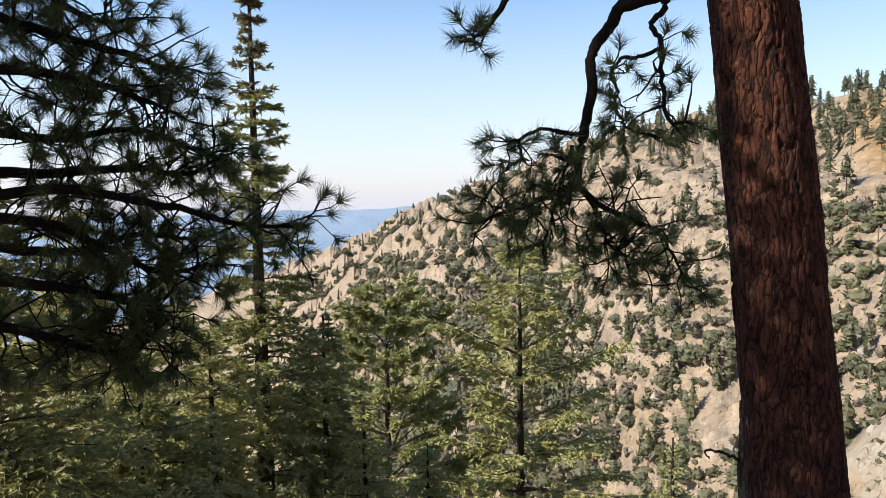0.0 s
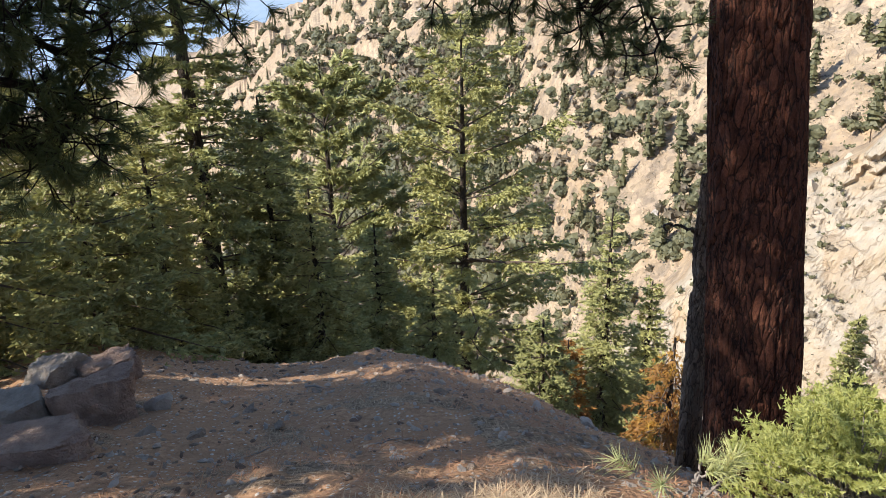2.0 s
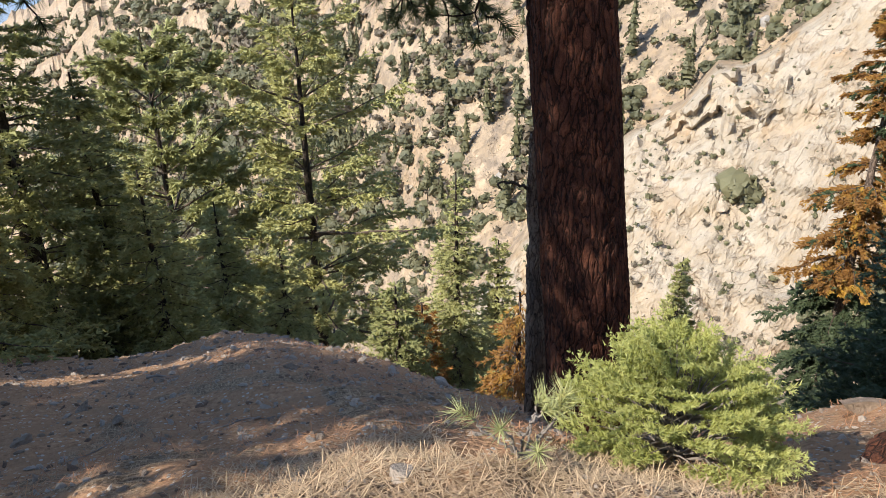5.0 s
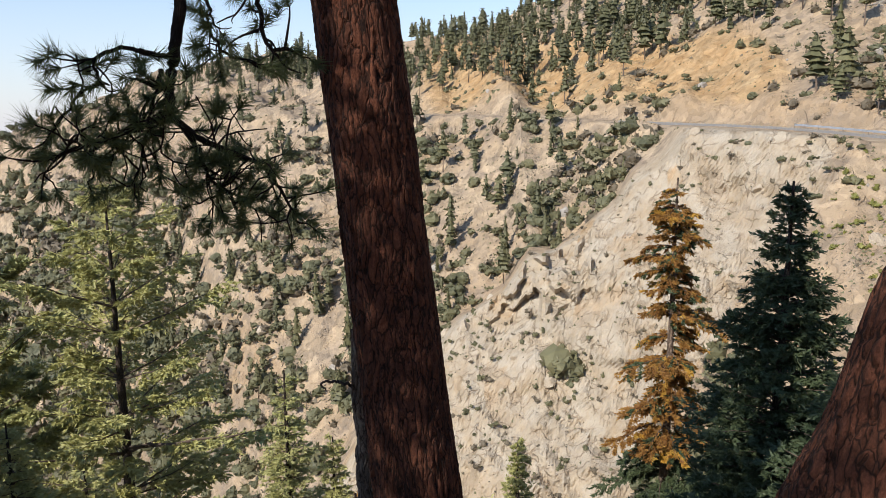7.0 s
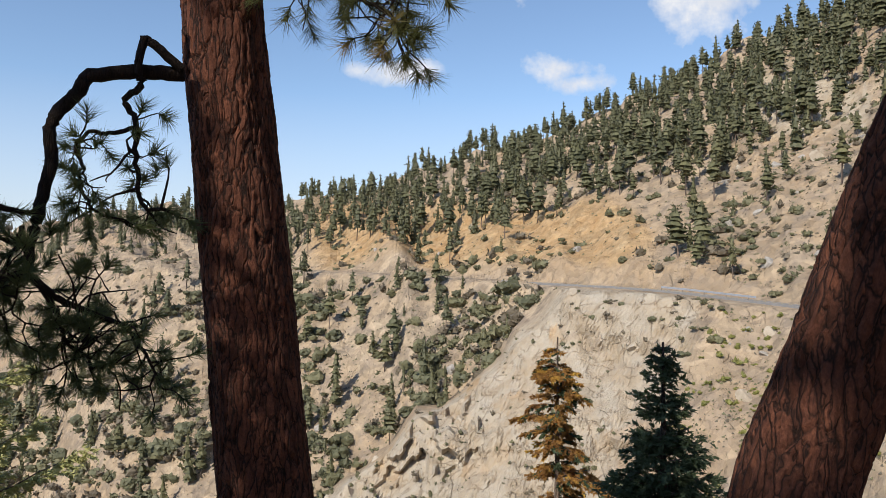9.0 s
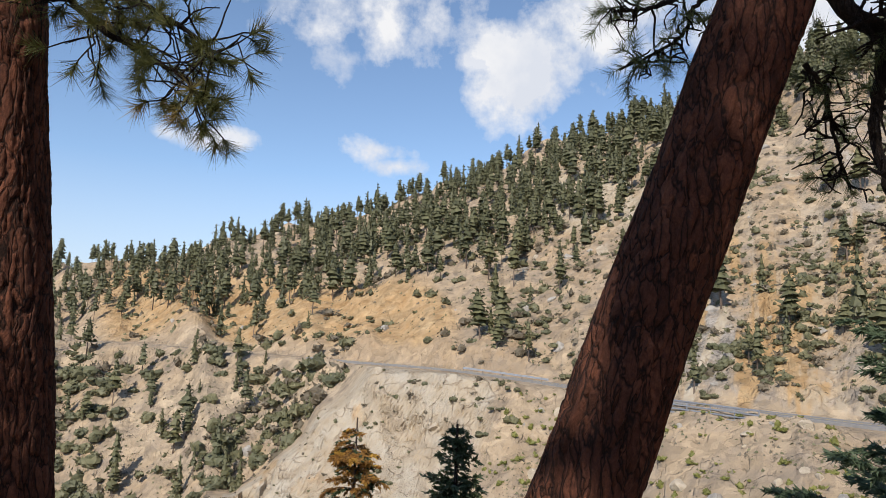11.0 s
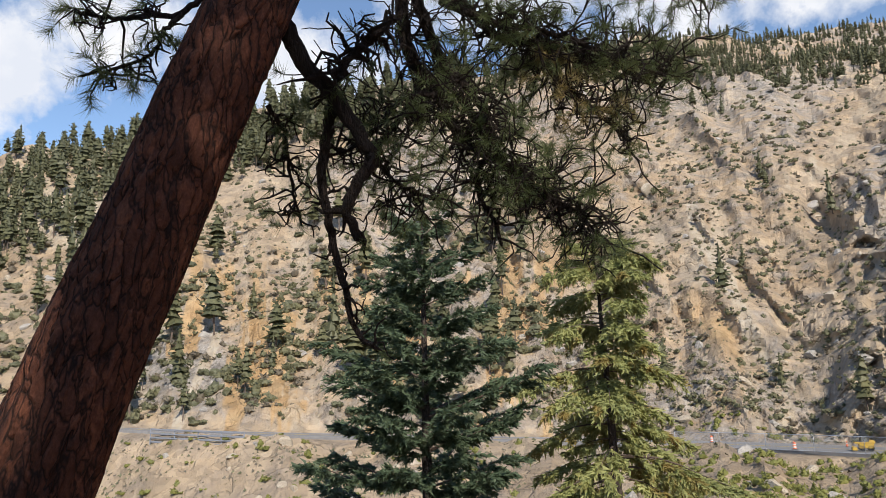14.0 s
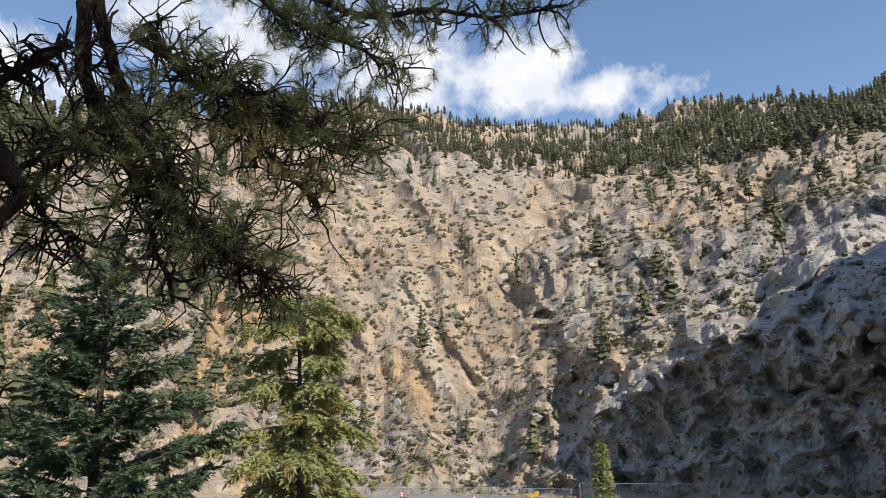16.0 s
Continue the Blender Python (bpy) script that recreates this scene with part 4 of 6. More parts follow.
BOUGHS = {
    'hang_main': [(1.48,4.18,2.69),(1.27,4.22,2.67),(1.04,4.25,2.61),(0.94,4.24,2.47),(0.86,4.23,2.35),(0.85,4.2,2.15),(0.8,4.17,1.89),(0.77,4.15,1.75),(0.75,4.12,1.61)],
    'hang_left': [(0.75,4.12,1.61),(0.59,4.08,1.55),(0.42,4.03,1.49),(0.21,3.98,1.43)],
    'hang_right': [(0.75,4.12,1.61),(0.89,4.09,1.49),(1.03,4.06,1.42),(1.19,4.02,1.33),(1.32,3.97,1.09)],
    'hang_arch': [(0.8,4.16,1.9),(0.7,4.16,1.9),(0.58,4.15,1.93),(0.44,4.14,1.87),(0.44,4.11,1.76),(0.34,4.1,1.68),(0.23,4.08,1.54)],
    'hang_two': [(1.45,4.14,2.7),(1.34,4.16,2.79),(1.27,4.18,2.83),(1.24,4.17,2.67),(1.26,4.16,2.58),(1.18,4.17,2.5),(1.23,4.14,2.37),(1.23,4.13,2.17),(1.26,4.11,1.96),(1.38,4.06,1.94)],
    'hang_loop': [(1.22,4.16,2.36),(1.11,4.19,2.32),(1.03,4.2,2.32),(0.96,4.21,2.24),(1.0,4.2,2.14),(0.98,4.19,2.07),(1.02,4.18,1.97),(1.09,4.15,1.9),(1.3,4.08,1.85)],
    'hang_mid': [(0.73,4.12,1.83),(0.69,4.13,1.7),(0.64,4.14,1.51),(0.59,4.15,1.32)],
    'hang_low': [(0.81,4.11,1.56),(0.88,4.09,1.42),(0.93,4.08,1.28),(1.06,4.05,1.19)],
    'up_right': [(1.71,4.04,3.5),(1.86,3.88,3.38),(1.98,3.73,3.23),(2.12,3.56,3.11),(2.25,3.38,2.98),(2.26,3.28,2.87)],
    'up_right2': [(1.72,4.03,3.7),(1.93,3.79,3.51),(2.13,3.54,3.35),(2.26,3.31,3.18),(2.25,3.16,3.04)],
    'up_left': [(1.05,4.11,3.3),(0.66,4.14,3.03),(0.36,4.13,2.62),(0.23,4.09,2.44),(0.15,4.04,2.4)],
    'r_a': [(3.13,0.62,3.17),(3.16,0.55,3.03),(3.19,0.43,2.89),(3.22,0.29,2.68),(3.24,0.26,2.61),(3.25,0.33,2.49),(3.27,0.37,2.37),(3.29,0.32,2.27)],
    'r_b': [(3.28,0.43,2.87),(3.29,0.46,2.71),(3.31,0.48,2.56),(3.32,0.46,2.39),(3.35,0.43,2.24),(3.37,0.38,2.04),(3.39,0.35,1.9),(3.41,0.25,1.8)],
    'r_c': [(3.53,0.13,3.62),(3.57,0.1,3.28),(3.6,-0.05,3.04),(3.63,-0.15,2.83),(3.65,-0.36,2.69),(3.66,-0.54,2.55),(3.65,-0.76,2.44)],
    'r_d': [(3.53,0.1,3.68),(3.56,0.02,3.45),(3.6,-0.08,3.2),(3.62,-0.24,3.03),(3.65,-0.31,2.81),(3.7,-0.23,2.63),(3.73,-0.35,2.32)],
    'r_e': [(3.75,-0.13,3.71),(3.78,-0.36,3.45),(3.78,-0.58,3.41),(3.79,-0.78,3.31),(3.75,-1.07,3.27),(3.71,-1.31,3.19)],
    'r_f': [(3.29,0.16,3.29),(3.25,0.29,3.13),(3.2,0.36,3.04),(3.16,0.43,2.87)],
    'r_g': [(3.52,-0.04,3.01),(3.47,0.12,2.98),(3.41,0.25,2.8),(3.34,0.37,2.68),(3.27,0.47,2.7)],
    'r_h': [(3.69,-0.57,3.37),(3.71,-0.67,3.16),(3.71,-0.84,3.0),(3.69,-1.01,2.82)],
    'r_left': [(2.95,0.9,3.22),(2.95,0.99,3.13),(2.94,1.13,3.11),(2.92,1.27,3.1),(2.9,1.38,3.11)],
    'r_left2': [(2.93,0.98,3.11),(2.93,1.05,3.05),(2.95,1.1,2.96),(2.95,1.2,2.91),(2.92,1.35,2.85)],
    'r_back': [(3.24,0.71,2.86),(3.33,0.65,2.76),(3.41,0.64,2.6),(3.5,0.6,2.38)],
    'r_top': [(3.76,-0.08,4.22),(3.75,-0.5,4.13),(3.71,-0.85,4.06),(3.63,-1.21,3.93),(3.51,-1.56,3.98),(3.36,-1.9,3.93),(3.17,-2.23,3.97)],
    'r_top2': [(3.73,-0.5,4.12),(3.72,-0.8,3.88),(3.69,-1.04,3.81),(3.64,-1.28,3.71),(3.6,-1.46,3.62)],
    'r_i': [(3.64,-0.07,3.57),(3.66,-0.33,3.46),(3.67,-0.57,3.42),(3.64,-0.85,3.3),(3.61,-1.08,3.11)],
    'r_j': [(3.64,-0.15,3.07),(3.66,-0.34,2.74),(3.67,-0.55,2.57),(3.67,-0.72,2.45),(3.68,-0.83,2.32)],
    'r_k': [(3.64,0.02,3.15),(3.61,0.12,2.96),(3.57,0.25,2.75),(3.55,0.15,2.58),(3.52,-0.03,2.49)],
    'l_a': [(-3.26,4.12,1.71),(-2.81,4.37,1.6),(-2.32,4.58,1.63),(-1.76,4.76,1.51),(-1.32,4.83,1.39),(-0.9,4.87,1.36)],
    'l_b': [(-3.23,4.14,2.26),(-2.82,4.37,2.35),(-2.4,4.56,2.34),(-2.02,4.69,2.25),(-1.64,4.78,2.08)],
    'l_c': [(-3.33,4.32,2.73),(-2.86,4.58,2.72),(-2.45,4.76,2.62),(-2.02,4.9,2.5),(-1.66,4.98,2.36)],
    'l_d': [(-3.28,4.11,1.46),(-2.83,4.38,1.47),(-2.43,4.57,1.42),(-2.11,4.68,1.23),(-1.82,4.76,1.08),(-1.51,4.82,1.14)],
    'l_e': [(-3.17,3.94,1.16),(-2.7,4.25,1.12),(-2.24,4.48,1.01),(-1.98,4.58,0.92),(-1.83,4.63,0.77),(-1.92,4.57,0.64)],
    'l_f': [(-3.49,4.45,2.05),(-3.01,4.73,2.03),(-2.55,4.93,1.97),(-2.09,5.09,2.04),(-1.56,5.22,1.83)],
    'l_g': [(-3.31,4.33,3.04),(-2.86,4.62,3.02),(-2.54,4.77,2.9),(-2.28,4.87,2.74),(-2.03,4.95,2.74)],
    'l_h': [(-3.19,3.92,0.8),(-2.76,4.2,0.86),(-2.41,4.38,0.75),(-2.08,4.52,0.61),(-1.88,4.58,0.71)],
    'l_i': [(-3.57,4.51,1.79),(-2.75,5.0,1.75),(-2.16,5.22,1.78),(-1.83,5.29,1.74),(-1.57,5.32,1.86)],
    'l_j': [(-3.47,4.34,1.32),(-2.99,4.62,1.29),(-2.48,4.86,1.22),(-2.09,4.98,1.32),(-1.7,5.07,1.27)],
    'l_k': [(-3.46,4.22,0.41),(-2.98,4.49,0.46),(-2.64,4.62,0.35),(-2.27,4.74,0.27)],
    'snag': [(2.01,4.59,-2.17),(1.99,4.6,-1.4),(1.97,4.61,-0.7),(1.98,4.6,-0.61),(1.94,4.62,-0.27),(1.94,4.62,0.01),(1.94,4.62,0.21)],
    'snagbr': [(1.91,4.58,-0.19),(1.81,4.6,-0.13),(1.73,4.6,-0.11),(1.67,4.6,-0.11),(1.68,4.57,-0.15)],
}


def grow_pine(name, axis, r0, r1, plate, label, seed, rings, sides, flare=0.25):
    root = empty(name, Matrix(), label, "pine tree")
    part("trunk", trunk_mesh("trunk", axis, r0, r1, M_BARK_RED, rings, sides, plate, seed, flare), root)
    return root


main_pine = grow_pine("pine_tree", [(2.13, 3.97, -2.1), (2.09, 3.99, -1.2), (2.01, 4.06, -0.2), (1.93, 4.13, 0.79), (1.86, 4.18, 1.6), (1.79, 4.23, 2.4), (1.72, 4.28, 3.2), (1.66, 4.33, 4.5), (1.6, 4.4, 9.0)], 0.285, 0.16, 0.060,
                      "tall pine with reddish-brown furrowed plate bark", 5, 520, 150)
for k, (key, r0, r1, shoots, reach) in enumerate([("hang_main", 0.040, 0.024, 5, 0.2), ("hang_left", 0.016, 0.006, 22, 0.30), ("hang_right", 0.020, 0.006, 24, 0.30), ("hang_arch", 0.013, 0.005, 10, 0.22),
                                                  ("hang_two", 0.026, 0.009, 9, 0.26), ("hang_loop", 0.012, 0.005, 14, 0.2), ("hang_mid", 0.012, 0.005, 14, 0.3), ("hang_low", 0.012, 0.005, 16, 0.3), ("up_left", 0.03, 0.006, 5, 0.15)]):
    pine_limb(main_pine, BOUGHS[key], r0, r1, 40 + k, shoots, reach, 95, (0.10, 0.0042), M_PINE, 0.85 if key in ("hang_main",) else 0.7 if key in ("up_left", "hang_two") else 0.3)
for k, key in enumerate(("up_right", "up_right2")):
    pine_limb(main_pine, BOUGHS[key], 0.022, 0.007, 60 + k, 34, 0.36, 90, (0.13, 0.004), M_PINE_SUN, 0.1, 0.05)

lean_pine = grow_pine("pine_tree", [(2.57, 1.78, -0.60), (2.61, 1.71, 0.0), (2.68, 1.60, 0.41), (2.725, 1.535, 0.76), (2.81, 1.472, 1.1), (2.95, 1.125, 2.15), (3.03, 0.825, 3.0), (3.10, 0.582, 3.7), (3.25, 0.25, 5.0), (3.45, -0.1, 8.0)], 0.222, 0.105, 0.055,
                      "leaning pine with dark red-brown scaly bark", 9, 460, 130, 0.9)
for k, (key, r0, r1, shoots, reach, first, bare) in enumerate([
        ("r_a", 0.040, 0.020, 8, 0.25, 0.3, 0.6), ("r_b", 0.026, 0.010, 10, 0.22, 0.3, 0.8), ("r_c", 0.036, 0.009, 66, 0.45, 0.15, 0.25), ("r_d", 0.034, 0.009, 66, 0.45, 0.12, 0.3),
        ("r_e", 0.026, 0.008, 70, 0.48, 0.1, 0.1), ("r_f", 0.022, 0.014, 26, 0.32, 0.1, 0.5), ("r_g", 0.016, 0.006, 30, 0.32, 0.1, 0.4), ("r_h", 0.016, 0.007, 44, 0.45, 0.05, 0.1),
        ("r_left", 0.014, 0.006, 14, 0.22, 0.4, 0.35), ("r_left2", 0.010, 0.005, 16, 0.20, 0.2, 0.35), ("r_back", 0.012, 0.005, 22, 0.26, 0.1, 0.35), ("r_top", 0.026, 0.008, 84, 0.36, 0.05, -0.1),
        ("r_top2", 0.016, 0.007, 50, 0.32, 0.1, -0.1), ("r_i", 0.022, 0.008, 66, 0.48, 0.05, 0.2), ("r_j", 0.020, 0.007, 64, 0.45, 0.05, 0.25), ("r_k", 0.018, 0.007, 46, 0.40, 0.05, 0.35)]):
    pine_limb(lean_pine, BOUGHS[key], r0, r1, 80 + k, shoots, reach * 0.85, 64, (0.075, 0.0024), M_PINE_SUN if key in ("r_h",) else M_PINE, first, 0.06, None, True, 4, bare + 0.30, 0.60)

left_pine = empty("pine_tree", Matrix(), "large pine with long dark drooping needle boughs", "pine tree")
part("trunk", trunk_mesh("trunk", [(-4.9, 3.75, -2.0), (-4.9, 3.75, 2.0), (-4.85, 3.75, 12.0)], 0.34, 0.16, M_BARK_RED, 120, 40, 0.09, 12), left_pine)
for k, key in enumerate(("l_a", "l_b", "l_c", "l_d", "l_e", "l_f", "l_g", "l_h", "l_i", "l_j")):
    pine_limb(left_pine, BOUGHS[key], 0.045, 0.010, 110 + k, 28, 0.50, 84, (0.125, 0.0050), M_PINE, 0.30, 0.03, None, True, 4, 0.12, 0.3, 0.9)

snag = empty("dead_snag", Matrix(), "thin grey dead snag with peeling bark beside the pine", "dead tree")
part("trunk", trunk_mesh("trunk", BOUGHS["snag"], 0.092, 0.045, M_SNAG, 160, 40, 0.035, 21), snag)
pine_limb(snag, BOUGHS["snagbr"], 0.012, 0.005, 22, 0, 0.1, 4, (0.01, 0.001), None, 0.5, 0, M_SNAG, False)

fir_tree("fir_tree", -14.2, 13.0, 16.0, 2.5, M_FIR, "tall fir with a dying grey top and dark lower crown", seed=201, shape=1.1, long=0.12, start=0.02, sparse=0.10, droop=0.22, ragged=0.5, per=6, gap=0.45, inner=0.2, count=22, size=(0.10, 0.030), tcap=0.45, layered=0.3, second=M_DRY_TOP, split=0.86, faded="grey-brown dying needles")
fir_tree("pine_tree", -4.6, 20.0, -7.6, 3.7, M_FIR_YEL, "yellow-green bushy conifer on the slope", seed=202, shape=0.5, long=0.1, start=0.08, up=0.35, droop=0.12, size=(0.16, 0.045), count=30, ragged=0.45, twig=0.15, per=7, category="pine tree", gap=1.0, tcap=0.42, layered=0.25, hang=-0.25, inner=0.45, jitter=0.4)
fir_tree("fir_tree", 5.9, 18.0, -5.0, 4.9, M_FIR_YEL, "layered yellow-green fir with long level boughs", seed=203, shape=0.62, long=0.14, start=0.05, droop=0.10, ragged=0.45, per=6, layered=0.3, gap=1.15, up=0.20, lean=(0.0, -0.2), twig=0.12, tcap=0.42, count=26, size=(0.12, 0.036), inner=0.2)
fir_tree("fir_tree", 17.6, 13.0, -19.0, 0.95, M_FIR_YEL, "slender green young fir below the brow", seed=204, start=0.02, gap=0.34, twig=0.10, count=26, tcap=0.3, size=(0.07, 0.022), ragged=0.55, sparse=0.1)
fir_tree("fir_tree", 21.2, 15.0, -24.2, 0.95, M_FIR_YEL, "small light green fir on the slope", seed=205, start=0.02, gap=0.34, twig=0.11, tcap=0.3, count=22, size=(0.08, 0.025))
fir_tree("fir_tree", 22.6, 8.0, -28.0, 0.55, M_RUST, "small dead rust-brown fir beside the snag", seed=206, start=0.02, step=0.2, sparse=0.2, twig=0.10, droop=0.7, hang=0.4, category="dead fir", size=(0.07, 0.02), tcap=0.25, shape=0.4, ragged=0.7)
fir_tree("fir_tree", 36.4, 21.0, -24.6, 1.2, M_FIR, "small dark fir before the pale cliff", seed=207, start=0.02, gap=0.4)
fir_tree("fir_tree", 47.9, 18.0, -4.9, 1.25, M_FIR_DARK, "tall fir with rust and yellow dying top", M_SNAG, seed=208, shape=0.36, long=0.14, start=0.03, sparse=0.12, ragged=0.8, second=M_RUST, split=0.60, step=0.17, droop=0.55, hang=0.35, count=30, size=(0.085, 0.030), tcap=0.32, per=4, twig=0.10, jitter=0.3, inner=0.2, layered=0.15)
fir_tree("fir_tree", 55.2, 11.0, -5.0, 2.0, M_FIR_DARK, "dense dark green conical fir", seed=209, start=0.02, shape=0.9, gap=0.30, per=8, droop=0.12, up=0.12, ragged=0.35, layered=0.3, long=0.06, twig=0.10, count=20, size=(0.085, 0.026), tcap=0.36, inner=0.12)
fir_tree("fir_tree", 90.4, 14.0, 13.6, 4.2, M_FIR_BLUE, "dark blue-green conifer with wide level tiers", seed=210, shape=0.66, long=0.06, start=0.05, droop=0.06, up=0.14, ragged=0.4, per=6, layered=0.25, gap=1.0, count=34, size=(0.12, 0.030), twig=0.10, tcap=0.34, inner=0.15, jitter=0.2)
fir_tree("fir_tree", 104.6, 16.0, 11.2, 2.2, M_FIR_OLD, "shaggy yellow-green fir with drooping sprays", seed=211, shape=0.34, long=0.22, start=0.05, droop=0.5, hang=0.6, ragged=0.75, layered=0.12, per=4, step=0.20, sparse=0.15, jitter=0.3, count=22, size=(0.13, 0.034), twig=0.12, inner=0.3, tcap=0.5, lean=(0.0, 0.25))
fir_tree("fir_tree", 126.2, 30.0, -0.9, 0.95, M_FIR, "small bright green conical fir", seed=212, start=0.02, gap=0.3, per=7, ragged=0.2, droop=0.15, size=(0.12, 0.05), count=12)
for k, (az, r, el, sp, mat, lab) in enumerate([(-33, 8.0, 2.0, 1.9, M_FIR, "dark fir with dense low boughs"), (-27.0, 11.0, -1.0, 1.8, M_FIR_YEL, "yellow-green dense fir in the pine's shade"), (-20.5, 15.0, -2.0, 1.5, M_FIR_YEL, "yellow-green fir glowing in sun"),
                                               (-18.0, 11.5, -11.0, 1.5, M_FIR_YEL, "low green fir at the brow"), (-9.5, 13.5, -10.0, 1.6, M_FIR, "dark fir beside the tall fir"), (-6.5, 12.0, -17.0, 1.3, M_FIR_YEL, "short green fir at the slope's edge"),
                                               (-1.5, 14.0, -20.0, 1.2, M_FIR_YEL, "short green fir on the slope"), (12.2, 10.5, -27.5, 0.8, M_FIR, "low dark fir on the slope"), (3.0, 12.0, -24.0, 0.8, M_FIR_YEL, "thin pale green young fir"),
                                               (-23.0, 9.5, -12.0, 1.5, M_FIR, "low dark green fir in shade"), (14.5, 12.0, -29.0, 0.6, M_RUST, "small reddish-brown dead fir"), (59.0, 9.5, -19.0, 1.7, M_FIR_DARK, "dark low fir beside the leaning pine")]):
    fir_tree("fir_tree", az, r, el, sp, mat, lab, seed=230 + k, start=0.02, gap=0.36, droop=0.25, ragged=0.45, layered=0.3, count=24, size=(0.08, 0.024), twig=0.13, tcap=0.45, shape=0.75)


def pine_crown(root, foot, z0, z1, reach, seed, number, turn=(0.0, 6.283)):
    """The upper crown of a pine: limbs all round, with big tufts; it shades the ground below."""
    rng = np.random.default_rng(seed)
    wood, leaf = Pile(), Pile()
    a, b = [], []
    for k in range(number):
        z = z0 + (z1 - z0) * (k + rng.random()) / number
        ang = rng.uniform(*turn)
        L = reach * (1 - 0.5 * (z - z0) / (z1 - z0)) * rng.uniform(0.6, 1.1)
        p = crooked((foot[0], foot[1], z), (math.cos(ang), math.sin(ang), 0.15), L, rng, 0.15, 8)
        wood.tube(p, 0.045, 0.01, 5)
        for _ in range(int(16 * L / 2)):
            i = rng.integers(2, 9)
            q = crooked(p[i], rng.normal(size=3), 0.55, rng, 0.3, 3)
            wood.tube(q, 0.008, 0.004, 3)
            a.append(q[-2]), b.append(q[-1] - q[-2])
    leaf.needles(np.array(a), np.array(b), 26, 0.17, 0.034, 0.95, rng)
    tagged(part("upper_limbs", wood.mesh("upper_limbs", M_LIMB), root), kind="stuff")
    part("crown", leaf.mesh("crown", M_PINE), root)


# left pine crowns, mostly out of view, added to shade the slope and trunk
pine_crown(left_pine, (-4.9, 3.75), 1.0, 4.4, 2.4, 401, 30)
pine_crown(left_pine, (-4.9, 3.75), 4.6, 7.3, 2.7, 406, 78)
pine_crown(left_pine, (-4.9, 3.75), 1.9, 4.9, 3.25, 407, 80, (2.7, 5.3))
# the gap under this crown lets sun onto one stretch of the trunk
pine_crown(left_pine, (-4.9, 3.75), 8.9, 12.0, 2.5, 405, 44)
pine_crown(main_pine, (1.7, 4.25), 6.0, 9.0, 2.4, 402, 16)
pine_crown(lean_pine, (3.3, 0.1), 5.8, 8.0, 2.2, 403, 14)
# unseen pine added behind the camera to dapple the leaning trunk with shade
back_pine = grow_pine("pine_tree", [(-8.2, -1.6, -0.3), (-8.2, -1.6, 6.0), (-8.1, -1.5, 15.0)], 0.33, 0.12, 0.09, "tall unseen pine added to shade the leaning pine", 31, 120, 40)
pine_crown(back_pine, (-8.15, -1.55), 9.6, 13.4, 2.3, 404, 32)


# ---- far woods and brush ----
def far_conifer(seed, slim=0.2, pine=False):
    """One of a few tree shapes for the far slopes, about 10 m high: trunk and crown meshes; a pine has a bare foot and a rounded top."""
    rng = np.random.default_rng(seed)
    H = 10.0

    def taper(f):
        return math.sqrt(min(1.0, f * 2.4)) * 0.8 if pine else min(1, f * 1.25) ** 0.9
    bend = rng.normal(size=2) * 0.25
    axis = resample([(0, 0, -0.4), (bend[0], bend[1], H * 0.5), (bend[0] * 1.5, bend[1], H)], 6)
    t = Pile()
    t.tube(axis[::2], 0.20, 0.04, 3)
    c = Pile()
    a, b = [], []
    z = z0 = H * (rng.uniform(0.25, 0.42) if pine else rng.uniform(0.05, 0.2))
    while z < H * 0.98:
        f = (H - z) / H
        for _ in range(4):
            ang = rng.random() * 6.283
            L = (slim * H * taper(f) + 0.2) * rng.uniform(0.35, 1.2)
            o = np.array([math.cos(ang), math.sin(ang), rng.uniform(-0.25, 0.25)])
            base = np.array([np.interp(z, axis[:, 2], axis[:, 0]), np.interp(z, axis[:, 2], axis[:, 1]), z])
            a += [base + o * L * 0.2, base + o * L * 0.6]
            b += [o * L * 0.45, o * L * 0.4]
        z += rng.uniform(0.6, 1.05)
    a.append(axis[-2]), b.append(axis[-1] - axis[-2])
    a, b = np.array(a), np.array(b)
    # the dense inner crown: ragged skirts, one over another
    tiers = 7
    low0 = z0
    for k in range(tiers):
        lo = low0 + (H - low0) * k / tiers
        f = (H - lo) / H
        n = 6
        ang = np.arange(n) * 6.283 / n + rng.random()
        R = slim * H * taper(f) * rng.uniform(0.4, 0.95, n)
        mid = np.array([np.interp(lo, axis[:, 2], axis[:, 0]), np.interp(lo, axis[:, 2], axis[:, 1]), 0])
        rim = np.stack([np.cos(ang) * R, np.sin(ang) * R, lo - rng.uniform(-0.1, 0.5, n)], -1) + mid
        peak = mid + np.array([0, 0, min(lo + (H - low0) / tiers * 1.7, H)])
        c.add(np.concatenate([rim, [peak]]), [(i, (i + 1) % n, n) for i in range(n)])
    for low, high, ln in ((-1, 0.5, 1.05), (0.5, 0.78, 0.8), (0.78, 2, 0.5)):
        m = (a[:, 2] >= low * H) & (a[:, 2] < high * H)
        c.needles(a[m], b[m], 1 if ln > 0.6 else 2, ln * 1.1, ln * 0.75, 0.8, rng, 0.5, 0.0, 0.7)
    return t.mesh("trunk", M_FARTRUNK), c.mesh("crown", M_FARFIR)


